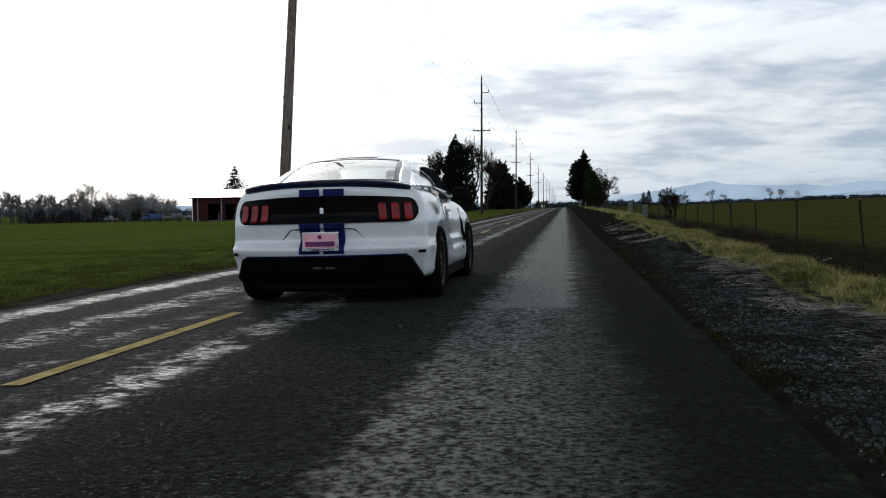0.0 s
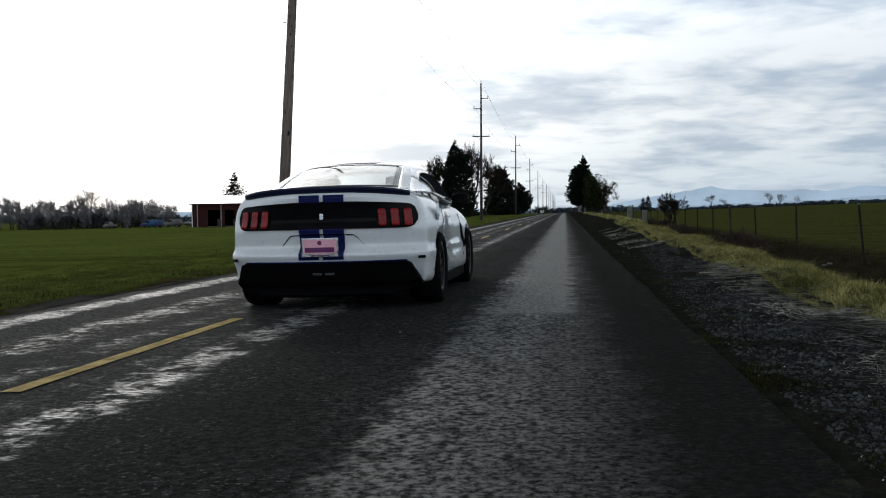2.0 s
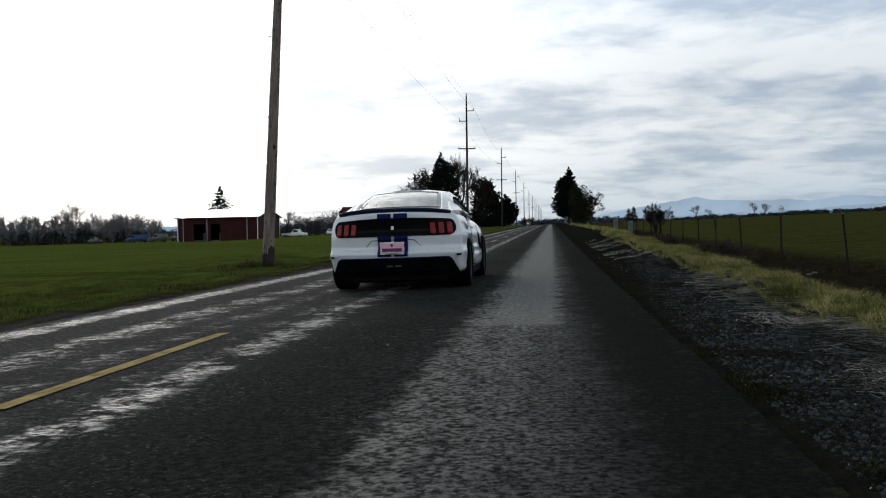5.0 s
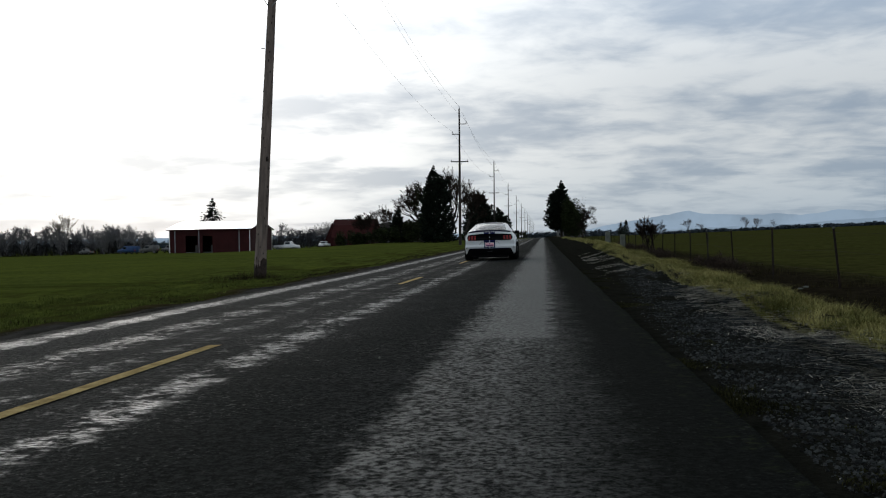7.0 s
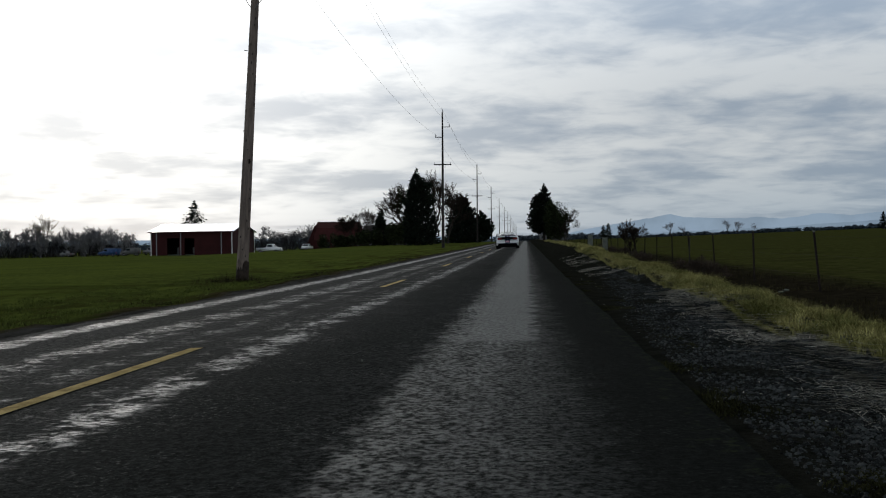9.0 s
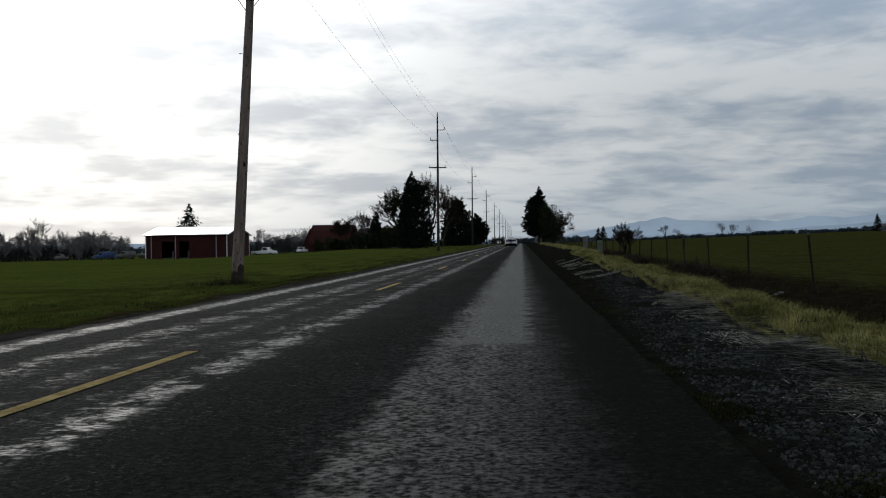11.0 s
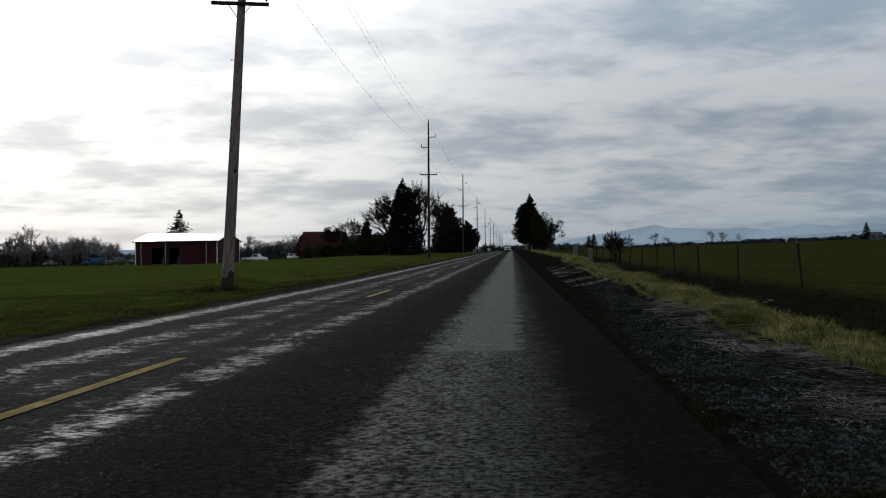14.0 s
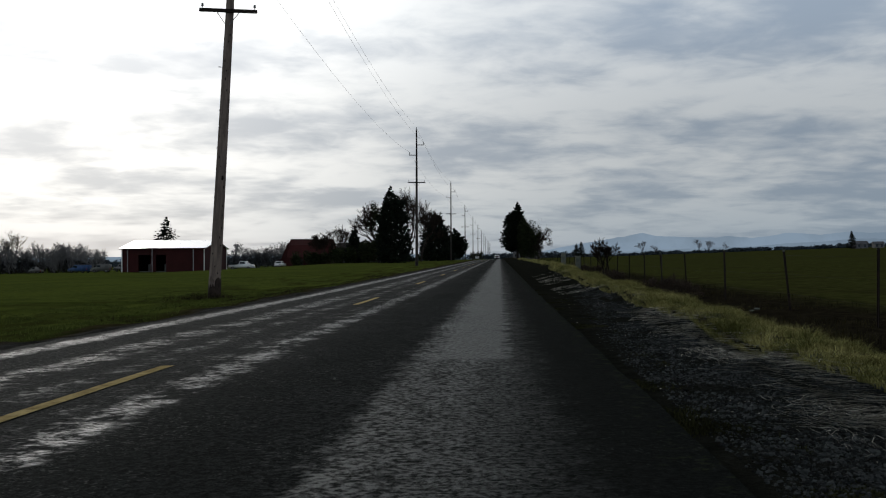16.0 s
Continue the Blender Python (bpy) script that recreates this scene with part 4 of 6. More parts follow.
def barn():
    ob = thing("red_barn", "red barn with a steep gambrel roof", "barn", at=(-62.2, 280, -1.6))
    w, d, wall_h = 12.3, 10.0, 3.0
    prof = ((0, wall_h), (1.6, 6.6), (d / 2, 8.4), (d - 1.6, 6.6), (d, wall_h))
    for yy in (0.1, d - 0.1):
        part("side_wall", block((w, 0.2, wall_h), (w / 2, yy, wall_h / 2)), RED_SIDING, ob)
    for x in (0.1, w - 0.1):
        bm = bmesh.new()
        pts = ((0.22, 0), (d - 0.22, 0), *reversed(prof))
        a, b = [bm.verts.new((x - 0.1, *p)) for p in pts], [bm.verts.new((x + 0.1, *p)) for p in pts]
        bm.faces.new(a), bm.faces.new(b[::-1])
        for i in range(len(pts)):
            bm.faces.new((a[i], a[(i + 1) % len(pts)], b[(i + 1) % len(pts)], b[i]))
        part("gable_wall", bm, RED_SIDING, ob)
    for (ya, za), (yb, zb) in zip(prof, prof[1:]):
        bm = bmesh.new()
        a = [bm.verts.new(p) for p in ((-0.4, ya, za + 0.02), (w + 0.4, ya, za + 0.02), (w + 0.4, yb, zb + 0.02), (-0.4, yb, zb + 0.02))]
        b = [bm.verts.new(v.co + Vector((0, 0, 0.16))) for v in a]
        bm.faces.new(a), bm.faces.new(b[::-1])
        for i in range(4):
            bm.faces.new((a[i], a[(i + 1) % 4], b[(i + 1) % 4], b[i]))
        part("roof_slope", bm, RED_ROOF, ob)
    bm = bmesh.new()
    rows = [[bm.verts.new((x, y, z)) for x, z in ((0.0, 0.0), (-3.6, 0.0), (-3.6, 2.0), (-2.4, 2.6), (-0.5, 7.2), (0.0, 7.6))] for y in (1.0, d - 1.0)]
    bm.faces.new(rows[0]), bm.faces.new(rows[1][::-1])
    for i in range(6):
        bm.faces.new((rows[0][i], rows[0][(i + 1) % 6], rows[1][(i + 1) % 6], rows[1][i]))
    part("lean_to", bm, RED_SIDING, ob, "flared red lean-to against the barn's end")
    part("ridge_cap", block((w + 0.8, 0.3, 0.12), (w / 2, d / 2, 8.62)), WHITE_TRIM, ob, "pale ridge cap")
    # solid dark slab on the wall, painted as the shade of an open doorway
    part("shaded_doorway", block((2.6, 0.08, 2.6), (3.0, -0.05, 1.3)), DARK_OPENING, ob)


def cottage(at, size, label, turn=0.0, wall=None, roof=None):
    w, d, h = size
    ob = thing("farmhouse", label, "house", "far houses", at=(at[0], at[1], land(*at)), turn=turn)
    part("walls", block((w, d, h), (0, 0, h / 2)), wall or HOUSE_WALL, ob)
    bm = bmesh.new()
    a = [bm.verts.new((s * (w / 2 + 0.3), y, z)) for s in (-1, 1) for y, z in ((-d / 2 - 0.4, h), (d / 2 + 0.4, h), (0, h + d * 0.32))]
    bm.faces.new(a[:3]), bm.faces.new(a[3:])
    for i in range(3):
        bm.faces.new((a[i], a[(i + 1) % 3], a[3 + (i + 1) % 3], a[3 + i]))
    part("roof", bm, roof or SLATE, ob)
    for i in range(max(int(w / 2.5), 2)):
        x = -w / 2 + w * (i + 0.5) / max(int(w / 2.5), 2)
        part("window", block((0.9, 0.06, 1.1), (x, -d / 2 - 0.033, h * 0.58)), DARK_GLASS, ob)
    return ob


def pickup(at, turn, label, body_mat, long=5.2, name="pickup_truck", boxy=False):
    """A small working vehicle far off: body with cab, bed, glass and wheels."""
    ob = thing(name, label, "truck", "parked vehicles", at=(at[0], at[1], land(*at)), turn=turn)
    prof = [(0, 0.45), (0, 1.05), (long * 0.42, 1.08), (long * 0.46, 1.75), (long * 0.68, 1.78), (long * 0.78, 1.15), (long * 0.98, 1.05), (long, 0.5)] if not boxy else \
        [(0, 0.45), (0, 1.85), (long * 0.62, 1.9), (long * 0.74, 1.15), (long * 0.97, 1.02), (long, 0.45)]
    bm = bmesh.new()
    a, b = [bm.verts.new((-0.92, y, z)) for y, z in prof], [bm.verts.new((0.92, y, z)) for y, z in prof]
    bm.faces.new(a), bm.faces.new(b[::-1])
    for i in range(len(prof)):
        bm.faces.new((a[i], a[(i + 1) % len(prof)], b[(i + 1) % len(prof)], b[i]))
    bmesh.ops.bevel(bm, geom=bm.edges[:], offset=0.06, segments=2, affect="EDGES")
    part("body", bm, body_mat, ob, "", True)
    for s in (-1, 1):
        part("side_window", block((0.03, long * 0.20, 0.42), (s * 0.935, long * 0.57, 1.45), 0.01), DARK_GLASS, ob)
        for y in (0.18, 0.80):
            wheel = part("wheel", lathe([(0.20, -0.12), (0.34, -0.12), (0.37, -0.06), (0.37, 0.06), (0.34, 0.12), (0.20, 0.12)], 16), RUBBER, ob)
            wheel.location = (s * 0.80, long * y, 0.37)
            part("hub", lathe([(0.0, -0.05), (0.19, -0.07), (0.2, 0.07), (0.0, 0.05)], 12), STEEL, wheel)
        part("headlamp", block((0.36, 0.06, 0.20), (s * 0.68, long * 0.995, 0.85), 0.02), CHROME, ob)
        part("tail_lamp", block((0.20, 0.06, 0.30), (s * 0.80, -0.01, 0.85), 0.02), LENS_RED, ob)
    part("windscreen", block((1.5, 0.03, 0.55), (0, long * 0.74, 1.45), 0.01, Matrix.Rotation(radians(38), 4, "X")), DARK_GLASS, ob)
    part("bumper", block((1.8, 0.14, 0.22), (0, long + 0.02, 0.48), 0.03), STEEL, ob)
    return ob


def far_things():
    cottage((-28.5, 196), (9, 6, 2.2), "low pale farmhouse half hidden behind dark bushes", roof=WOOD_DARK)
    cottage((13.0, 470), (13, 7, 3.0), "pale house behind the lone conifer", 0)
    cottage((150, 410), (5, 4, 1.9), "grey farmhouse far across the pasture", wall=SLATE)
    cottage((158, 412), (4, 3, 1.7), "small pale outbuilding across the pasture")
    set_down(shrub(8, 5, 5.0, 130, "round dark bush by the road far ahead", IVY, 1800, 0.4), -13.2, 548)
    pickup((-53.6, 188), -90, "white pickup parked behind the farm shed", TRUCK_WHITE, 5.0)
    pickup((-60.6, 266), 172, "white truck parked beside the barn", TRUCK_WHITE, 4.6)
    pickup((-12.2, 525), 180, "white van parked by the road far ahead", TRUCK_WHITE, 4.8, "parked_van", True)
    pickup((-94.0, 215), 70, "blue truck parked beside the shed", BLUE_PAINT, 5.5, "parked_truck", True)
    pickup((-88.5, 214), 95, "grey vehicle parked beside the shed", HOUSE_WALL, 4.2, "parked_van", True)
    pickup((-84.0, 216), 80, "dark vehicle parked beside the shed", STEEL, 4.6)
    pickup((-128.0, 262), 80, "pale vehicle at the edge of the far wood", HOUSE_WALL, 3.6)


# ------------------------------------------------------------ fence and roadside boxes
FENCE_X = 5.85


def fence():
    rnd = random.Random(31)
    ob = thing("wire_fence", "rusty steel post and wire field fence", "fence")
    ys = [15.3, 19.7, 25.38, 30.45, 34.88, 39.3, 44.0] + [48.6 + 4.55 * i for i in range(20)] + [141 + 9 * i for i in range(8)]
    tops = []
    for y in [15.3 - 5 * i for i in range(5, 0, -1)] + ys:
        g = land(FENCE_X, y)
        lean = Vector((rnd.gauss(0, 0.05), rnd.gauss(0, 0.05), 0))
        if y in (19.7, 30.45):
            lean = Vector((-0.15 if y == 19.7 else -0.09, 0.0, 0))
        h = 1.0 - g + rnd.uniform(-0.03, 0.04)
        foot, top = Vector((FENCE_X, y, g - 0.3)), Vector((FENCE_X, y, g + h)) + lean
        axis = (top - foot).normalized()
        m = axis.to_track_quat("Z", "X").to_matrix().to_4x4()
        length = (top - foot).length
        bm = block((0.044, 0.008, length), (0, 0, 0))
        block((0.008, 0.036, length), (0, 0.022, 0), bm=bm)
        bmesh.ops.transform(bm, matrix=Matrix.Translation((foot + top) / 2) @ m, verts=bm.verts)
        post = part("post", bm, RUST, ob)
        cap = block((0.046, 0.010, 0.04), (0, -0.001, length / 2 - 0.019))
        bmesh.ops.transform(cap, matrix=Matrix.Translation((foot + top) / 2) @ m, verts=cap.verts)
        part("post_tip", cap, CONCRETE, post, "pale painted tip of the post" if y == 15.3 else "")
        tops.append((foot + axis * 0.3, axis))
    for h in (0.35, 0.75, 1.12):
        pts = []
        for (p, a), (q, b) in zip(tops, tops[1:]):
            p, q = p + a * h, q + b * h
            pts += [p, p.lerp(q, 0.5) - Vector((0, 0, 0.02))]
        part("strand", tube(pts, 0.0017, 3, caps=False), RUST, ob, "thin barbed wire" if h == 0.35 else "")
    wood = thing("fence_post", "dark weathered wooden stake at the fence", "post", at=(5.74, 34.7, land(5.74, 34.7)))
    part("stake", tube([(0, 0, -0.2), (0.02, 0, 0.5), (0.03, 0, 1.15)], [0.020, 0.019, 0.018], 8), WOOD_DARK, wood)
    for x, y, w, h in ((4.6, 57.0, 0.27, 1.14), (4.6, 70.0, 0.32, 1.26)):
        box = thing("utility_pedestal", "pale green utility pedestal on the verge", "utility box", "roadside pedestals", at=(x, y, land(x, y) - 0.02))
        part("cabinet", block((w, w, h), (0, 0, h / 2), 0.02), CONCRETE, box)
        part("lid", block((w + 0.03, w + 0.03, 0.05), (0, 0, h + 0.026), 0.015), CONCRETE, box)


# ------------------------------------------------------------ grass, gravel, litter


def blades(name, label, mat, spots, height, width, seed, bend=0.5, kind="stuff", category="grass"):
    """Grass: one bent, tapering blade for every spot."""
    rnd = random.Random(seed)
    verts, faces = [], []
    for x, y, z in spots:
        h, a = height * rnd.uniform(0.45, 1.25), rnd.uniform(0, 6.283)
        w = width * rnd.uniform(0.7, 1.3)
        h *= 0.55 + 1.5 * max(noise.noise((x * 1.7, y * 1.7, 4.4)) + 0.25, 0)
        dx, dy = math.cos(a), math.sin(a)
        b = bend * rnd.uniform(0.2, 1.3) * h
        k = len(verts)
        verts += [(x - dy * w, y + dx * w, z - 0.02), (x + dy * w, y - dx * w, z - 0.02), (x + dx * b * 0.35 + dy * w * 0.7, y + dy * b * 0.35 - dx * w * 0.7, z + h * 0.6),
                  (x + dx * b * 0.35 - dy * w * 0.7, y + dy * b * 0.35 + dx * w * 0.7, z + h * 0.6), (x + dx * b, y + dy * b, z + h)]
        faces += [(k, k + 1, k + 2, k + 3), (k + 3, k + 2, k + 4)]
    tagged(new(name, mesh_of(name, verts, faces, mat)), label, category, kind=kind)


def scatter(count, x0, x1, y0, y1, seed, power=1.0, clump=0.0, scale=1.5):
    """Spots on the ground, thicker near the camera, in clumps."""
    rnd = random.Random(seed)
    out = []
    while len(out) < count:
        x, y = rnd.uniform(x0, x1), y0 + (y1 - y0) * rnd.random() ** power
        if clump and noise.noise((x * scale, y * scale, seed)) < rnd.uniform(-0.5, 0.5) * (2 - clump) + clump * 0.25 - 0.1:
            continue
        if 2.3 < x < 3.4 and not 0.16 * noise.noise((y * 0.9, 2.0, 0)) + 0.10 * noise.noise((y * 3.1, 6.0, 0)) < x - 2.42 < 0.80 + 0.2 * noise.noise((y * 0.7, 11.0, 0)):
            continue
        out.append((x, y, land(x, y)))
    return out


def verge():
    blades("dry_verge_grass", "yellow-green dry grass along the gravel shoulder", DEAD_GRASS, scatter(85000, 2.25, 3.4, 4.0, 45, 1, 1.8, 0.8, 2.0), 0.085, 0.0028, 2, 1.7)
    blades("dry_verge_grass", "yellow-green dry grass along the gravel shoulder", DEAD_GRASS, scatter(15000, 2.3, 3.25, 38, 130, 3, 1.4, 0.8), 0.10, 0.012, 4, 0.9)
    blades("green_verge_grass", "green tufts among the dry verge grass", GRASS, scatter(9000, 2.45, 3.35, 4.0, 40, 7, 1.7, 1.6, 1.2), 0.065, 0.0032, 8, 1.5)
    blades("field_grass", "green grass blades on the field's edge", GRASS, scatter(36000, -13.0, -6.5, 9, 40, 5, 1.5, 0.4), 0.040, 0.007, 6, 1.2)
    blades("rank_grass", "rank dark grass tufts by the verge", GRASS, scatter(9000, -11.5, -6.6, 9, 45, 13, 1.4, 1.6, 0.5), 0.05, 0.006, 14, 0.7)
    blades("ditch_weeds", "sparse brown weeds in the ditch", BRAMBLE_BLADES, scatter(7000, 3.3, 7.5, 9, 60, 15, 1.6, 1.2, 0.6), 0.10, 0.006, 16, 0.9)
    blades("verge_weeds", "brown dead weeds along the road's far edge", BRAMBLE_BLADES, scatter(6000, -7.8, -6.5, 8, 60, 17, 1.4, 1.5, 0.5), 0.05, 0.006, 18, 1.2)
    blades("pole_weeds", "brown weeds round the pole's foot", BRAMBLE_BLADES, [(-9.98 + random.gauss(0, 0.8), 33.1 + random.gauss(0, 0.6), land(-9.98, 33.1)) for _ in range(900)], 0.22, 0.006, 19, 0.8)
    blades("edge_moss", "dull green moss and weeds along the asphalt edge", MOSS, scatter(9000, 0.84, 1.35, 2.5, 26, 23, 1.6, 1.6, 1.6), 0.016, 0.004, 24, 1.8, category="moss")
    # straw lying on the gravel
    rnd = random.Random(41)
    verts, faces = [], []
    for x, y, z in scatter(4200, 1.35, 2.65, 3.2, 40, 42, 1.4, 1.4, 0.9):
        if x < 1.3 + 0.045 * (y - 4) + 0.4 * rnd.random() and y < 20:
            continue
        a, l, w = rnd.gauss(2.3, 0.55), rnd.uniform(0.012, 0.10) * min(1.0, 0.35 + y * 0.08), rnd.uniform(0.0004, 0.0012) * min(2.0, 0.4 + y * 0.1)
        dx, dy = math.cos(a) * l, math.sin(a) * l
        nx, ny = -math.sin(a) * w, math.cos(a) * w
        zz = z + 0.02 + rnd.uniform(0, 0.015)
        k = len(verts)
        verts += [(x - dx - nx, y - dy - ny, zz - 0.008), (x - dx + nx, y - dy + ny, zz - 0.008), (x + nx, y + ny, zz + 0.006), (x - nx, y - ny, zz + 0.006), (x + dx + nx, y + dy + ny, zz - 0.006), (x + dx - nx, y + dy - ny, zz - 0.006)]
        faces += [(k, k + 1, k + 2, k + 3), (k + 3, k + 2, k + 4, k + 5)]
    # long loose stalks in two drifts
    drifts = []
    for _ in range(1400):
        y = 4.7 + 9.5 * rnd.random() ** 1.3
        drifts.append((min(1.72 + 0.17 * (y - 4.4), 2.12) + rnd.gauss(0, 0.17), y))
    for x, y in drifts:
        z = land(x, y) + 0.028 + rnd.uniform(0, 0.022)
        a, l, w = rnd.gauss(2.2, 0.7), rnd.uniform(0.03, 0.15), rnd.uniform(0.0005, 0.0011) * (0.25 + 0.08 * y)
        pts = []
        for s in (-1, -0.3, 0.3, 1):
            b = a + 0.10 * s * rnd.uniform(-1, 1)
            pts.append((x + math.cos(b) * l * s, y + math.sin(b) * l * s, z + rnd.uniform(-0.004, 0.004)))
        nx, ny = -math.sin(a) * w, math.cos(a) * w
        k = len(verts)
        for p in pts:
            verts += [(p[0] - nx, p[1] - ny, p[2]), (p[0] + nx, p[1] + ny, p[2] + 1.6 * w)]
        faces += [(k + 2 * i, k + 2 * i + 1, k + 2 * i + 3, k + 2 * i + 2) for i in range(3)]
    for x, y, z in scatter(180, 0.95, 2.5, 2.6, 30, 47, 1.7, 0.8, 1.2):
        a, l, w = rnd.uniform(0, 6.28), rnd.uniform(0.003, 0.010), rnd.uniform(0.001, 0.002)
        dx, dy, nx, ny = math.cos(a) * l, math.sin(a) * l, -math.sin(a) * w, math.cos(a) * w
        k = len(verts)
        t = rnd.uniform(0.001, 0.004)
        verts += [(x - dx, y - dy, z + 0.012), (x + nx, y + ny, z + 0.012 + t), (x + dx, y + dy, z + 0.014), (x - nx, y - ny, z + 0.010)]
        faces.append((k, k + 1, k + 2, k + 3))
    tagged(new("straw_litter", mesh_of("straw_litter", verts, faces, STRAW)), "bleached straw stalks lying on the gravel", "straw", kind="stuff")
    # gravel
    verts, faces = [], []
    cube = [(-1, -1, -1), (1, -1, -1), (1, 1, -1), (-1, 1, -1), (-0.6, -0.6, 0.8), (0.6, -0.6, 0.8), (0.6, 0.6, 0.8), (-0.6, 0.6, 0.8)]
    for x, y, z in scatter(75000, 1.0, 2.7, 2.2, 26, 43, 1.5, 0.7, 1.5):
        if rnd.random() > 0.5 + (x - 1.0 - 0.05 * max(y - 4, 0)) * 1.6:
            continue
        s = 0.003 + 0.009 * rnd.random() ** 3
        r = Euler((rnd.uniform(-0.5, 0.5), rnd.uniform(-0.5, 0.5), rnd.uniform(0, 6.28))).to_matrix()
        k = len(verts)
        sx, sy, sz = s * rnd.uniform(0.8, 1.5), s * rnd.uniform(0.7, 1.2), s * rnd.uniform(0.5, 0.9)
        for c in cube:
            p = r @ Vector((c[0] * sx * rnd.uniform(0.8, 1.2), c[1] * sy * rnd.uniform(0.8, 1.2), c[2] * sz))
            verts.append((x + p.x, y + p.y, z + sz * 0.5 + p.z))
        faces += [(k + 4, k + 5, k + 6, k + 7), (k, k + 1, k + 5, k + 4), (k + 1, k + 2, k + 6, k + 5), (k + 2, k + 3, k + 7, k + 6), (k + 3, k, k + 4, k + 7)]
    tagged(new("gravel", mesh_of("gravel", verts, faces, STONE)), "loose dark grey gravel on the road shoulder", "gravel", kind="stuff")
    # a few pale stones and scraps in the ditch
    for i, (x, y, s) in enumerate(((5.0, 19.5, 0.05), (5.3, 20.2, 0.07), (4.9, 21.0, 0.06), (5.2, 44, 0.12), (4.9, 34, 0.08))):
        bm = bmesh.new()
        bmesh.ops.create_icosphere(bm, subdivisions=2, radius=s)
        for v in bm.verts:
            v.co *= 1 + 0.35 * noise.noise(v.co * 6 + Vector((i, 0, 0)))
            v.co.z *= 0.35
        ob = tagged(new("field_stone", data_of(bm, "field_stone", CONCRETE)), "pale flat stone lying in the ditch", "stone", "stones in the ditch")
        ob.location = (x, y, land(x, y) + 0.02)
    bm = bmesh.new()
    bmesh.ops.create_icosphere(bm, subdivisions=2, radius=0.008)
    ob = tagged(new("pebble", data_of(bm, "pebble", CONCRETE)), "small pale pebble lying on the asphalt", "pebble")
    ob.location = (-1.19, 6.85, FALL * -1.19 + 0.009)

# ------------------------------------------------------------ the place
mountains()
far_woods()
ground_sheet()
road()
pole_line()
woods()
shed()
barn()
far_things()
fence()
verge()

# ------------------------------------------------------------ the sports car
# Its own space: x to the right, y forwards from the rear bumper, z up from the road.
BODY_ROWS = 14


def curve(table, y):
    """Smooth reading of a table of (y, value)."""
    if y <= table[0][0]:
        return table[0][1]
    for (a, p), (b, q) in zip(table, table[1:]):
        if y <= b:
            f = (y - a) / (b - a)
            f = f * f * (3 - 2 * f)
            return p + (q - p) * f
    return table[-1][1]


# level: share of the height, half width, setback of the tail, setback of the nose
LEVELS = ((0.20, 0.900, 0.20, 0.14), (0.26, 0.955, 0.12, 0.06), (0.38, 0.962, 0.05, 0.02), (0.46, 0.955, 0.012, 0.00), (0.505, 0.957, -0.014, 0.00),
          (0.535, 0.955, -0.010, 0.01), (0.560, 0.942, 0.040, 0.02), (0.595, 0.937, 0.084, 0.03), (0.745, 0.932, 0.022, 0.05), (0.80, 0.930, 0.07, 0.06),
          (0.94, 0.905, 0.065, 0.16), (1.02, 0.850, 0.055, 0.30), (1.062, 0.800, 0.05, 0.40), (1.085, 0.70, 0.09, 0.55))
TOP_LINE = ((0, 1.085), (0.6, 1.085), (1.2, 1.075), (2.0, 1.02), (3.0, 0.985), (3.4, 0.975), (4.2, 0.86), (4.6, 0.76), (4.79, 0.66))
WAIST = ((0, 0.965), (0.4, 0.990), (0.98, 1.048), (1.75, 0.975), (2.4, 0.95), (3.1, 0.975), (3.75, 1.01), (4.4, 0.985), (4.79, 0.90))


def body_point(j, y):
    """A point of the right flank at level j, y metres from the tail, and the crown over it."""
    z, w, tail, nose = LEVELS[j]
    top = curve(TOP_LINE, y)
    zz = z if z < 0.55 else 0.55 + (z - 0.55) * (top - 0.55) / (1.085 - 0.55)
    if j < 2:
        zz += curve(((0, 0.04), (0.5, 0.03), (0.75, 0.0)), y) * (1 - 0.5 * j)
    flare = curve(WAIST, y)
    if j < 3:
        w *= curve(((0, 0.93), (0.3, 0.945), (0.62, 1.0)), y)
    if 0.45 < z < 1.0:
        w = w * flare
    else:
        w = w * (1 + (flare - 1) * 0.5)
    pinch = curve(((0, 0.985), (0.35, 1.0), (4.3, 1.0), (4.79, 0.80)), y)
    return w * pinch, zz


def tail_point(j, s):
    """A point of the tail at level j; s runs from -1 (left edge) to 1."""
    z, w, tail, nose = LEVELS[j]
    wr, zz = body_point(j, 0.0)
    wr *= 0.985
    return Vector((wr * s, tail + 0.24 * abs(s) ** 2.7 + 0.01 * s * s, zz))


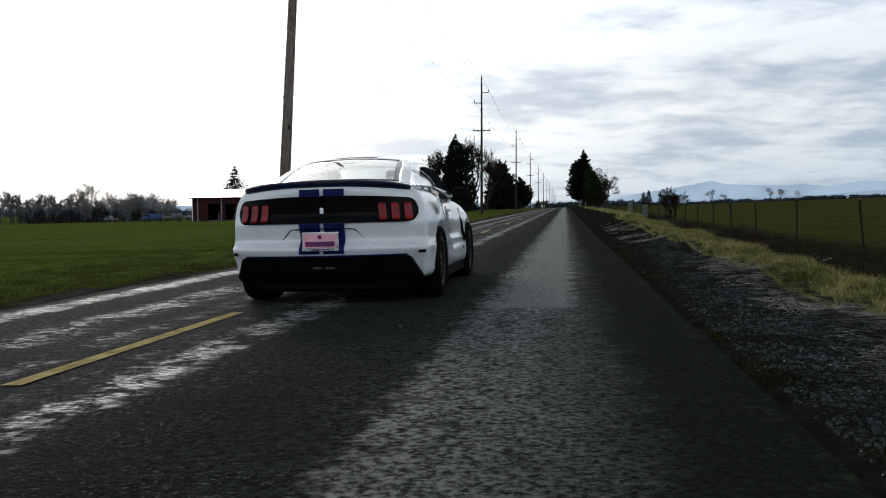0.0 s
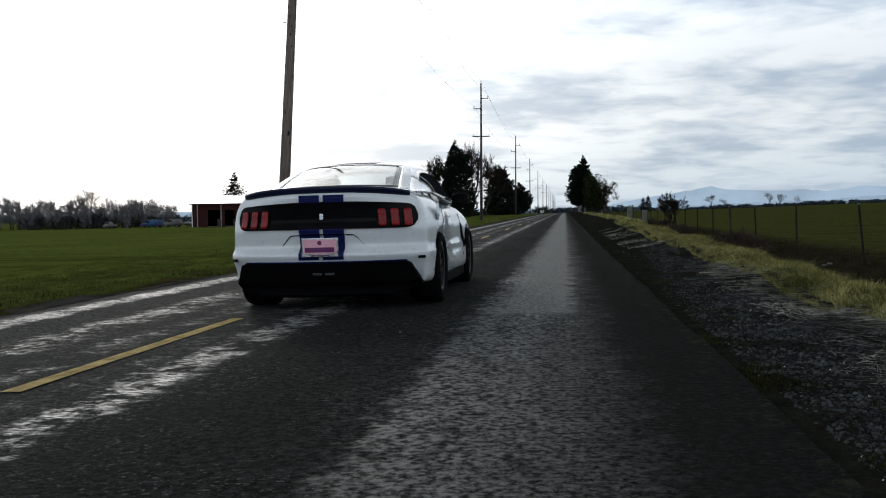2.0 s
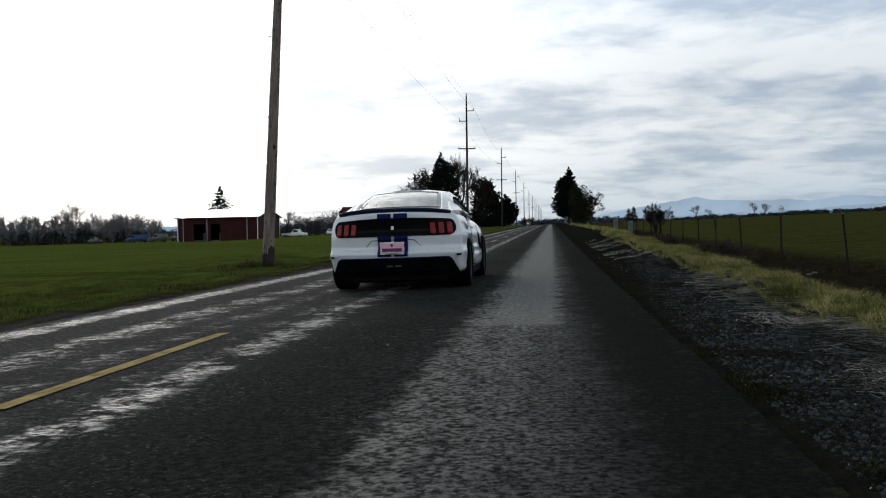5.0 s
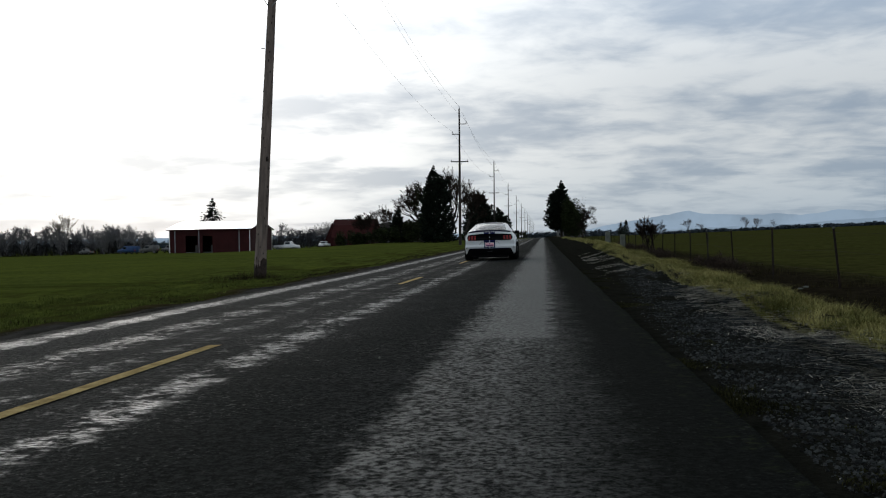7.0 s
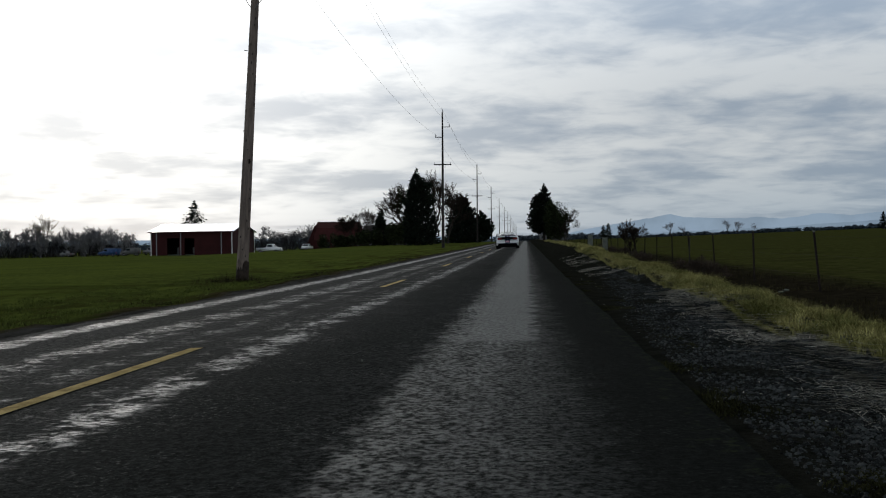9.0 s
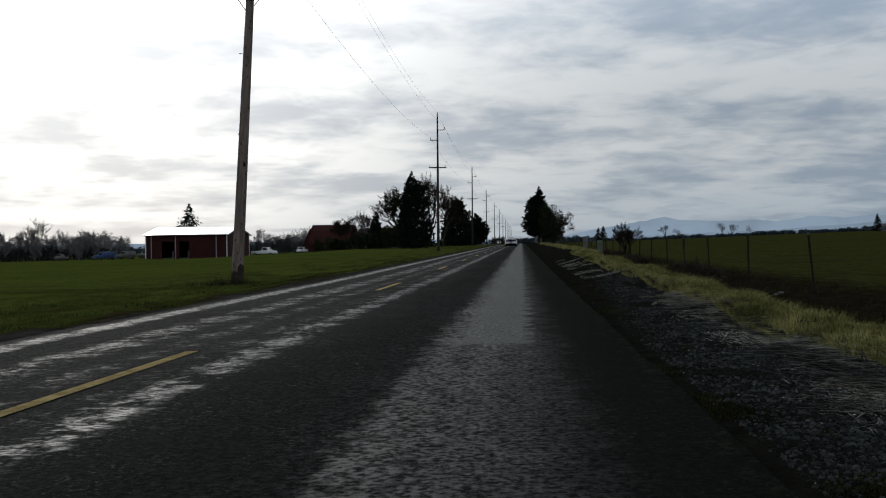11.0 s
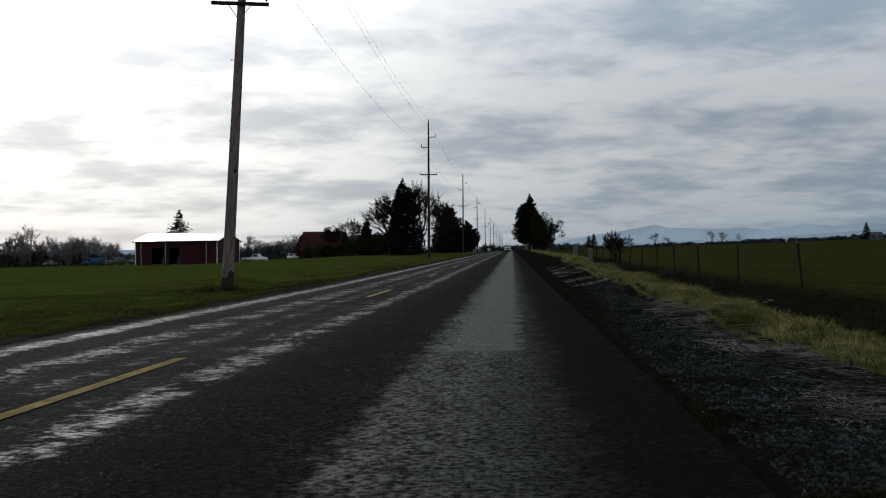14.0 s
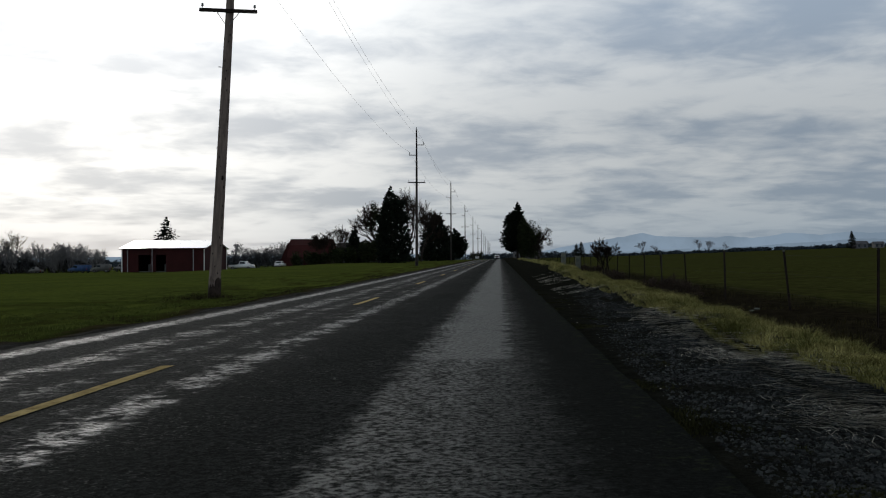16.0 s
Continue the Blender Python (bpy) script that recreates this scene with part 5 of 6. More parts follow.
def car_body(ob):
    bm = bmesh.new()
    stations = [0.30, 0.5, 0.75, 1.0, 1.25, 1.5, 1.8, 2.1, 2.4, 2.7, 3.0, 3.3, 3.6, 3.9, 4.2, 4.45, 4.62]
    cols = 15
    grid = []
    left, right = [], []
    for j in range(BODY_ROWS):
        rowl, rowr = [], []
        for y in stations:
            w, z = body_point(j, y)
            rowl.append(bm.verts.new((-w, y, z))), rowr.append(bm.verts.new((w, y, z)))
        left.append(rowl), right.append(rowr)
    tail, nose = [], []
    for j in range(BODY_ROWS):
        tail.append([bm.verts.new(tail_point(j, -1 + 2 * c / (cols - 1))) for c in range(cols)])
        w, z = body_point(j, 4.75)
        nose.append([bm.verts.new((w * s, 4.79 - LEVELS[j][3] * 0.35 - 0.22 * abs(s) ** 2.5, z)) for s in (-1 + 2 * c / (cols - 1) for c in range(cols))])
    for j in range(BODY_ROWS - 1):
        for i in range(len(stations) - 1):
            bm.faces.new((right[j][i], right[j][i + 1], right[j + 1][i + 1], right[j + 1][i]))
            bm.faces.new((left[j][i + 1], left[j][i], left[j + 1][i], left[j + 1][i + 1]))
        for c in range(cols - 1):
            bm.faces.new((tail[j][c], tail[j][c + 1], tail[j + 1][c + 1], tail[j + 1][c]))
            bm.faces.new((nose[j][c + 1], nose[j][c], nose[j + 1][c], nose[j + 1][c + 1]))
        bm.faces.new((tail[j][cols - 1], right[j][0], right[j + 1][0], tail[j + 1][cols - 1]))
        bm.faces.new((left[j][0], tail[j][0], tail[j + 1][0], left[j + 1][0]))
        bm.faces.new((right[j][-1], nose[j][cols - 1], nose[j + 1][cols - 1], right[j + 1][-1]))
        bm.faces.new((nose[j][0], left[j][-1], left[j + 1][-1], nose[j + 1][0]))
    # lid: boot, and bonnet
    rings = [tail[-1]]
    for i, y in enumerate(stations):
        a, b = left[-1][i], right[-1][i]
        rings.append([a] + [bm.verts.new(a.co.lerp(b.co, c / (cols - 1)) + Vector((0, 0, 0.035 * (1 - (2 * c / (cols - 1) - 1) ** 2)))) for c in range(1, cols - 1)] + [b])
    rings.append(nose[-1])
    floor = [tail[0]]
    for i, y in enumerate(stations):
        a, b = left[0][i], right[0][i]
        floor.append([a] + [bm.verts.new(a.co.lerp(b.co, c / (cols - 1))) for c in range(1, cols - 1)] + [b])
    floor.append(nose[0])
    for rows, turned in ((rings, False), (floor, True)):
        for a, b in zip(rows, rows[1:]):
            for c in range(cols - 1):
                q = (a[c], a[c + 1], b[c + 1], b[c])
                bm.faces.new(q[::-1] if turned else q)
    me = data_of(bm, "body", CAR_WHITE, True)
    shell = new("body", me)
    sub = shell.modifiers.new("round", "SUBSURF")
    sub.levels = sub.render_levels = 2
    cutters = []
    for s in (-1, 1):
        for y in (AXLE_REAR, AXLE_FRONT):
            cut = new("arch", data_of(lathe([(0.0, -0.34), (0.385, -0.34), (0.385, 0.34), (0.0, 0.34)], 40), "arch", CAR_BLACK))
            cut.location = (s * 0.98, y, WHEEL_R + 0.01)
            cutters.append(cut)
            cutting = shell.modifiers.new("arch", "BOOLEAN")
            cutting.operation, cutting.object, cutting.solver = "DIFFERENCE", cut, "EXACT"
    bpy.context.view_layer.update()
    solid = bpy.data.meshes.new_from_object(shell.evaluated_get(bpy.context.evaluated_depsgraph_get()))
    bpy.data.objects.remove(shell)
    for cut in cutters:
        bpy.data.objects.remove(cut)
    solid.polygons.foreach_set("use_smooth", [True] * len(solid.polygons))
    solid.materials.clear()
    solid.materials.append(CAR_WHITE)
    ob_body = new("body", solid)
    ob_body.parent = ob
    return ob_body


def tail_skin(x, z):
    for j in range(BODY_ROWS - 1):
        z0, z1 = LEVELS[j][0], LEVELS[j + 1][0]
        if z0 <= z <= z1:
            f = (z - z0) / (z1 - z0)
            s = x / (body_point(j, 0)[0] * (1 - f) + body_point(j + 1, 0)[0] * f)
            return tail_point(j, s).lerp(tail_point(j + 1, s), f).y
    return 0.06


def tail_surface(x, z):
    """The tail's skin at a breadth x and a height z, rounded as the body is."""
    return min(sum(tail_skin(x, min(max(z + o, 0.212), 1.08)) * w for o, w in ((-0.03, 0.25), (0, 0.5), (0.03, 0.25))), tail_skin(x, min(max(z, 0.212), 1.08)) + 0.002)


def tail_panel(outline, proud, thick, cols=20, rows=5):
    """A panel that follows the tail; outline gives bottom and top for a share of the breadth."""
    bm = bmesh.new()
    x0, x1, low, high = outline
    front, back = [], []
    for i in range(cols + 1):
        x = x0 + (x1 - x0) * i / cols
        a, b = low(x), high(x)
        front.append([bm.verts.new((x, tail_surface(x, a + (b - a) * r / rows) - proud, a + (b - a) * r / rows)) for r in range(rows + 1)])
        back.append([bm.verts.new((x, v.co.y + thick, v.co.z)) for v in front[-1]])
    for sheet, turned in ((front, False), (back, True)):
        for a, b in zip(sheet, sheet[1:]):
            for r in range(rows):
                q = (a[r], b[r], b[r + 1], a[r + 1])
                bm.faces.new(q[::-1] if turned else q)
    for i in range(cols):
        for r in (0, rows):
            bm.faces.new((front[i][r], front[i + 1][r], back[i + 1][r], back[i][r]))
    for i in (0, cols):
        for r in range(rows):
            bm.faces.new((front[i][r], front[i][r + 1], back[i][r + 1], back[i][r]))
    return bm


def flat(v):
    return lambda x: v


WHEEL_R, AXLE_REAR, AXLE_FRONT = 0.345, 0.95, 3.77


def car_wheel(ob, x, y):
    side = 1 if x > 0 else -1
    w = 0.155
    tyre_shape = [(0.245, -w * 0.85), (0.30, -w), (0.330, -w * 0.92), (0.345, -w * 0.72), (0.345, w * 0.72), (0.330, w * 0.92), (0.30, w), (0.245, w * 0.85)]
    hub = part("wheel", lathe(tyre_shape, 40), RUBBER, ob, "", True)
    hub.matrix_basis = pose(x, y, WHEEL_R)
    rim = bmesh.new()
    lathe([(0.205, -w * 0.8), (0.248, -w * 0.86), (0.248, w * 0.86), (0.205, w * 0.8)], 32, bm=rim)
    lathe([(0.0, side * 0.07), (0.06, side * 0.085), (0.065, side * 0.10), (0.0, side * 0.11)], 16, bm=rim)
    for i in range(10):
        turn = Matrix.Rotation(2 * math.pi * i / 10, 4, "X")
        part("spoke", block((0.03, 0.024, 0.185), turn @ Vector((side * 0.10, 0, 0.135)), 0.006, turn), RIM, hub)
    part("rim", rim, RIM, hub, "", True)
    part("brake_disc", lathe([(0.07, -0.015), (0.19, -0.015), (0.19, 0.015), (0.07, 0.015)], 28), RIM, hub)
    return hub


RIBS = (  # belt, rail and crown of the cabin, from the boot to the cowl
    ((0.800, 0.34, 1.070), (0.76, 0.44, 1.085), (0, 0.40, 1.105)),
    ((0.850, 0.75, 1.080), (0.71, 0.70, 1.115), (0, 0.58, 1.140)),
    ((0.868, 1.25, 1.068), (0.645, 1.22, 1.285), (0, 1.12, 1.33)),
    ((0.868, 1.62, 1.050), (0.585, 1.62, 1.385), (0, 1.54, 1.432)),
    ((0.866, 2.10, 1.030), (0.585, 2.10, 1.412), (0, 2.10, 1.462)),
    ((0.862, 2.55, 1.012), (0.59, 2.55, 1.378), (0, 2.58, 1.428)),
    ((0.845, 3.00, 0.992), (0.66, 2.98, 1.180), (0, 3.06, 1.215)),
    ((0.800, 3.45, 0.975), (0.74, 3.38, 0.998), (0, 3.50, 1.020)),
)


def cabin_point(u, v):
    """A point of the cabin: u along the ribs, v from 0 (left belt) over 1..2 (roof) to 3 (right belt)."""
    i = min(int(u), len(RIBS) - 2)
    f = u - i

    def smooth(k):
        p = [Vector(RIBS[min(max(i + o, 0), len(RIBS) - 1)][k]) for o in (-1, 0, 1, 2)]
        return 0.5 * ((2 * p[1]) + (p[2] - p[0]) * f + (2 * p[0] - 5 * p[1] + 4 * p[2] - p[3]) * f * f + (3 * p[1] - p[0] - 3 * p[2] + p[3]) * f ** 3)

    belt, rail, crown = smooth(0), smooth(1), smooth(2)
    side = -1 if v < 1.5 else 1
    if v < 1 or v > 2:
        g = v if v < 1 else 3 - v
        p = belt.lerp(rail, g) + Vector((0.045 * math.sin(math.pi * g), 0, 0))
    else:
        s = (v - 1.5) * 2
        p = Vector((rail.x * abs(s), crown.y + (rail.y - crown.y) * s * s, crown.z + (rail.z - crown.z) * abs(s) ** 2.4))
    return Vector((p.x * side, p.y, p.z - 0.05 * max(p.z - 1.05, 0)))


def cabin_sheet(u0, u1, v0, v1, nu, nv, thick, out=0.0):
    """A curved panel of the cabin, as thick as given."""
    bm = bmesh.new()
    outer = [[cabin_point(u0 + (u1 - u0) * i / nu, v0 + (v1 - v0) * j / nv) for j in range(nv + 1)] for i in range(nu + 1)]
    mid = Vector((0, 2.0, 0.75))
    tops, lows = [], []
    for i in range(nu + 1):
        ta, la = [], []
        for j in range(nv + 1):
            p = outer[i][j]
            du = outer[min(i + 1, nu)][j] - outer[max(i - 1, 0)][j]
            dv = outer[i][min(j + 1, nv)] - outer[i][max(j - 1, 0)]
            nrm = du.cross(dv).normalized()
            if nrm.dot(p - mid) < 0:
                nrm = -nrm
            ta.append(bm.verts.new(p + nrm * out)), la.append(bm.verts.new(p + nrm * (out - thick)))
        tops.append(ta), lows.append(la)
    for i in range(nu):
        for j in range(nv):
            bm.faces.new((tops[i][j], tops[i + 1][j], tops[i + 1][j + 1], tops[i][j + 1]))
            bm.faces.new((lows[i][j + 1], lows[i + 1][j + 1], lows[i + 1][j], lows[i][j]))
    for i in range(nu):
        for j in (0, nv):
            bm.faces.new((tops[i][j], tops[i + 1][j], lows[i + 1][j], lows[i][j]))
    for j in range(nv):
        for i in (0, nu):
            bm.faces.new((tops[i][j], tops[i][j + 1], lows[i][j + 1], lows[i][j]))
    return bm


def sports_car():
    ob = thing("sports_car", "white sports coupe with twin dark blue stripes driving away", "car", at=(CAR_X, CAR_Y, FALL * CAR_X))
    body = car_body(ob)
    # cabin skin
    part("rear_window", cabin_sheet(1.06, 2.86, 1.06, 1.94, 12, 14, 0.006), REAR_GLASS, ob, "clear sloping rear window", True)
    part("windscreen", cabin_sheet(5.1, 6.92, 1.05, 1.95, 10, 12, 0.006), CAR_GLASS, ob, "", True)
    part("roof", cabin_sheet(2.84, 5.12, 0.86, 2.14, 12, 20, 0.03), CAR_WHITE, ob, "", True)
    part("window_band", cabin_sheet(2.70, 2.86, 1.1, 1.9, 2, 14, 0.006, 0.004), GLOSS_BLACK, ob, "black band along the top of the glass")
    part("parcel_shelf", cabin_sheet(0.2, 1.1, 0.98, 2.02, 6, 14, 0.02), CAR_WHITE, ob, "", True)
    part("cowl", cabin_sheet(6.9, 7.0, 0.98, 2.02, 2, 12, 0.02), CAR_BLACK, ob)
    for a, b, c in ((0.0, 1.0, 1), (3.0, 2.0, -1)):
        rear = (1.0, 1.075) if c > 0 else (1.925, 2.0)
        part("rear_pillar", cabin_sheet(0.1, 1.80, min(a, b), max(a, b), 14, 6, 0.03), CAR_WHITE, ob, "", True)
        part("roof_rail", cabin_sheet(1.80, 2.84, 0.86 if c > 0 else 2.0, 1.0 if c > 0 else 2.14, 6, 2, 0.03), CAR_WHITE, ob, "", True)
        part("roof_rail", cabin_sheet(1.80, 5.12, 0.78 if c > 0 else 2.14, 0.86 if c > 0 else 2.22, 14, 2, 0.03), CAR_WHITE, ob, "", True)
        part("rear_pillar_edge", cabin_sheet(0.9, 2.9, *rear, 12, 3, 0.03), CAR_WHITE, ob, "", True)
        lo, hi = (0.08, 0.78) if c > 0 else (2.22, 2.92)
        part("quarter_window", cabin_sheet(1.86, 2.30, lo, hi, 6, 5, 0.006), CABIN_SHADE_PANE, ob, "", True)
        lo, hi = (0.06, 0.78) if c > 0 else (2.22, 2.94)
        part("door_window", cabin_sheet(2.38, 5.9, lo, hi, 14, 5, 0.006), CABIN_SHADE_PANE, ob, "", True)
        lo, hi = (0.02, 0.775) if c > 0 else (2.225, 2.98)
        part("door_pillar", cabin_sheet(2.29, 2.39, lo, hi, 2, 5, 0.03, 0.002), GLOSS_BLACK, ob)
        part("quarter_frame", cabin_sheet(1.80, 1.87, lo, hi, 2, 5, 0.03, 0.003), GLOSS_BLACK, ob)
        lo, hi = (0.82, 1.08) if c > 0 else (1.92, 2.18)
        part("windscreen_pillar", cabin_sheet(5.0, 7.0, lo, hi, 10, 3, 0.04, 0.002), CAR_WHITE, ob, "", True)
        lo, hi = (-0.02, 0.07) if c > 0 else (2.93, 3.02)
        part("window_seal", cabin_sheet(1.82, 6.2, lo, hi, 14, 1, 0.02, 0.004), GLOSS_BLACK, ob)
        part("front_quarter", cabin_sheet(5.86, 6.7, 0.02 if c > 0 else 2.1, 0.9 if c > 0 else 2.98, 5, 4, 0.02), GLOSS_BLACK, ob)
    # inside
    part("cabin_floor", block((1.5, 2.2, 0.05), (0, 2.1, 0.62), 0.01), INTERIOR, ob)
    part("dashboard", block((1.45, 0.4, 0.30), (0, 3.25, 0.83), 0.06), INTERIOR, ob)
    part("rear_bench", block((1.2, 0.3, 0.34), (0, 1.25, 0.83), 0.08), INTERIOR, ob)
    for x in (-0.38, 0.38):
        seat = part("seat", block((0.5, 0.16, 0.62), (x, 2.0, 0.87), 0.06, Matrix.Rotation(radians(-14), 4, "X")), INTERIOR, ob, "", True)
        part("headrest", block((0.26, 0.10, 0.17), (x, 1.90, 1.20), 0.04), INTERIOR, seat, "", True)
    # tail: black panel, lamps, badge, stripes, diffuser
    cut = lambda x: 1 - math.sqrt(max(1 - (max(abs(x) - 0.755, 0) / 0.0901) ** 2, 0))
    lo = lambda x: 0.750 + 0.075 * cut(x)
    hi = lambda x: 0.998 - 0.035 * (x / 0.845) ** 2 - 0.095 * cut(x)
    part("tail_panel", tail_panel((-0.845, 0.845, lo, hi), 0.012, 0.03, 60, 8), GLOSS_BLACK, ob, "gloss black panel between the lamps")
    for s in (-1, 1):
        lamp = part("tail_lamp", tail_panel((min(s * 0.49, s * 0.80), max(s * 0.49, s * 0.80), flat(0.760), flat(0.934)), 0.018, 0.02, 8), GLOSS_BLACK, ob, "smoked three-bar tail lamp")
        for x in (0.545, 0.655, 0.765):
            bm = tail_panel((s * x - 0.033, s * x + 0.033, lambda q, m=s * x: 0.768 + 0.018 * (abs(q - m) > 0.026), lambda q, m=s * x: 0.924 - 0.018 * (abs(q - m) > 0.026)), 0.036, 0.022, 8)
            for v in bm.verts:
                v.co.x += (v.co.z - 0.85) * -0.10 * s
            bmesh.ops.bevel(bm, geom=[e for e in bm.edges if e.calc_face_angle(0) > 0.9], offset=0.007, segments=2, affect="EDGES")
            part("lamp_bar", bm, LENS_RED, lamp, "", True)
    badge = part("badge", block((0.036, 0.012, 0.056), (0, tail_surface(0, 0.86) - 0.018, 0.862), 0.004), CHROME, ob, "small chrome badge")
    for x in (-0.112, 0.112):
        for a, b in ((0.475, 0.752), (0.992, 1.058)):
            part("stripe", tail_panel((x - 0.094, x + 0.094, flat(a), flat(b)), 0.013, 0.016, 6, 28), CAR_BLUE, ob, "dark blue racing stripe")
        part("stripe", cabin_sheet(2.9, 5.05, 1.5 + (x - 0.094) / 1.15, 1.5 + (x + 0.094) / 1.15, 10, 4, 0.006, 0.004), CAR_BLUE, ob)
        bm = bmesh.new()
        rows = [[bm.verts.new((xx, y, curve(TOP_LINE, y) + 0.044 - 0.03 * (xx / 0.7) ** 2)) for xx in (x - 0.094, x, x + 0.094)] for y in (3.55, 3.8, 4.1, 4.4, 4.6)]
        for a, b in zip(rows, rows[1:]):
            for i in range(2):
                bm.faces.new((a[i], a[i + 1], b[i + 1], b[i]))
        bmesh.ops.solidify(bm, geom=bm.faces[:], thickness=0.004)
        part("stripe", bm, CAR_BLUE, ob)
    # number plate in a shallow recess
    y, zc = -0.030, 0.588
    plate = part("number_plate", block((0.335, 0.03, 0.172), (0, y, zc), 0.006), CHROME, ob, "pink dealer plate in a pale frame")
    part("plate_face", block((0.305, 0.006, 0.128), (0, y - 0.018, zc + 0.010), 0.002), PLATE_PINK, plate)
    part("plate_text_bar", block((0.268, 0.004, 0.044), (0, y - 0.0225, zc - 0.020), 0.002), PLATE_INK, plate)
    part("plate_text_bar", block((0.170, 0.004, 0.010), (0, y - 0.0165, zc - 0.072), 0.001), PLATE_INK, plate)
    part("plate_emblem", tube([(0, y - 0.0205, zc + 0.042), (0, y - 0.0245, zc + 0.042)], 0.020, 18), PLATE_INK, plate)
    # black tubes stand in for the soft shading of the recess round the plate
    for s in (-1, 1):
        bm = tube([(s * 0.21, tail_surface(0.21, 0.70) + 0.002, 0.70), (s * 0.29, tail_surface(0.29, 0.695) + 0.001, 0.695), (s * 0.32, tail_surface(0.32, 0.67) + 0.001, 0.67), (s * 0.385, tail_surface(0.385, 0.60) + 0.003, 0.60)], 0.0048, 6)
        part("recess_shade", bm, CAR_BLACK, ob)
        part("reflector", block((0.085, 0.02, 0.028), (s * 0.880, tail_surface(s * 0.880, 0.478) - 0.004, 0.478), 0.006, Matrix.Rotation(radians(s * 55), 4, "Z")), GLOSS_BLACK, ob)
    # lower valance and diffuser
    edge = lambda x: 0.447 - 0.18 * max(abs(x) - 0.775, 0) / 0.09
    bm = tail_panel((-0.868, 0.868, lambda x: 0.150 + 0.075 * (x / 0.868) ** 6, lambda x: max(edge(x), 0.225)), 0.016, 0.10, 40, 10)
    for v in bm.verts:
        v.co.y -= 0.11 * (abs(v.co.x) / 0.868) ** 5
    part("diffuser", bm, CAR_BLACK, ob, "matt black rear diffuser")
    part("diffuser_lip", tail_panel((-0.80, 0.80, lambda x: max(edge(x), 0.21) + 0.001, lambda x: max(edge(x), 0.21) + 0.014), 0.020, 0.02, 30), CAR_BLUE, ob)
    for x in (-0.055, 0.060):
        part("reversing_lamp", block((0.085, 0.016, 0.022), (x, tail_surface(x, 0.345) - 0.020, 0.345), 0.005), LAMP_GREY, ob, "small grey reversing lamp" if x < 0 else "")
    # black bar drawn as the shadow line above the plate
    part("plate_shadow_bar", block((0.40, 0.010, 0.010), (0, tail_surface(0, 0.702) - 0.014, 0.702), 0.003), CAR_BLACK, ob, "dark bar painted as the shadow line over the plate")
    # unseen low pieces, added to block light from reaching the road beneath
    part("underbody", block((1.34, 4.1, 0.10), (0, 2.35, 0.165), 0.02), CAR_BLACK, ob)
    part("shading_undertray", block((1.20, 1.30, 0.05), (0, 0.90, 0.16), 0.01), CAR_BLACK, ob)
    part("shading_air_dam", block((1.60, 0.10, 0.22), (0, 4.48, 0.19), 0.03), CAR_BLACK, ob)
    # spoiler
    bm = bmesh.new()
    rows = []
    for i in range(25):
        s = -1 + i / 12
        x = 0.775 * s
        yb = 0.075 + 0.20 * abs(s) ** 3
        zb = 1.088 - 0.030 * abs(s) ** 4
        lift = 0.042 - 0.018 * abs(s) ** 3
        rows.append([bm.verts.new(p) for p in ((x, yb - 0.015, zb + lift), (x, yb - 0.02, zb + lift - 0.018), (x, yb + 0.03, zb - 0.035), (x, yb + 0.20, zb - 0.016), (x, yb + 0.22, zb - 0.002), (x, yb + 0.08, zb + 0.018))])
    for a, b in zip(rows, rows[1:]):
        for i in range(6):
            bm.faces.new((a[i], a[(i + 1) % 6], b[(i + 1) % 6], b[i]))
    bm.faces.new(rows[0]), bm.faces.new(rows[-1][::-1])
    part("spoiler", bm, SPOILER_PAINT, ob, "blue-black boot spoiler", True)
    # flanks
    for s in (-1, 1):
        mirror = part("wing_mirror", block((0.19, 0.15, 0.12), (s * 0.945, 2.98, 1.05), 0.045), CAR_BLACK, ob, "", True)
        part("mirror_stalk", block((0.14, 0.05, 0.035), (s * 0.87, 3.0, 0.995), 0.01), CAR_BLACK, mirror)
        # black material stands in for the mirror's dark reflection
        part("mirror_glass", block((0.155, 0.008, 0.09), (s * 0.947, 2.902, 1.05), 0.003), GLOSS_BLACK, mirror)
        part("door_handle", block((0.035, 0.20, 0.03), (s * 0.925, 1.85, 0.84), 0.012), CAR_WHITE, ob, "", True)
        for y0, y1 in ((1.62, 1.60), (3.12, 3.16)):
            pts = [(s * (body_point(j, y0 + (y1 - y0) * j / 10)[0] + 0.001), y0 + (y1 - y0) * j / 10, body_point(j, y0)[1]) for j in range(2, 11)]
            part("door_gap", tube(pts, 0.0045, 4), CAR_BLACK, ob)
        # side vent behind the front wheel and sill stripe
        pts = [(s * (body_point(j, 3.24)[0] + 0.002), 3.30 - 0.015 * j, body_point(j, 3.24)[1]) for j in range(3, 10)]
        part("side_vent", tube(pts, [0.012, 0.03, 0.035, 0.035, 0.03, 0.02, 0.01], 6), GLOSS_BLACK, ob, "black side vent")
        bm = bmesh.new()
        block((0.06, 2.0, 0.13), (s * 0.89, 2.45, 0.195), 0.02, bm=bm)
        part("sill", bm, CAR_BLACK, ob)
        part("fuel_flap", lathe([(0.0, -0.004), (0.085, -0.004), (0.085, 0.004), (0.0, 0.004)], 24), CAR_WHITE, ob).location = (s * (body_point(9, 0.78)[0] + 0.001), 0.80, 0.89)
        part("headlamp", block((0.34, 0.10, 0.10), (s * 0.66, 4.66, 0.66), 0.03), GLOSS_BLACK, ob)
    part("grille", block((0.95, 0.06, 0.20), (0, 4.74, 0.56), 0.03), CAR_BLACK, ob)
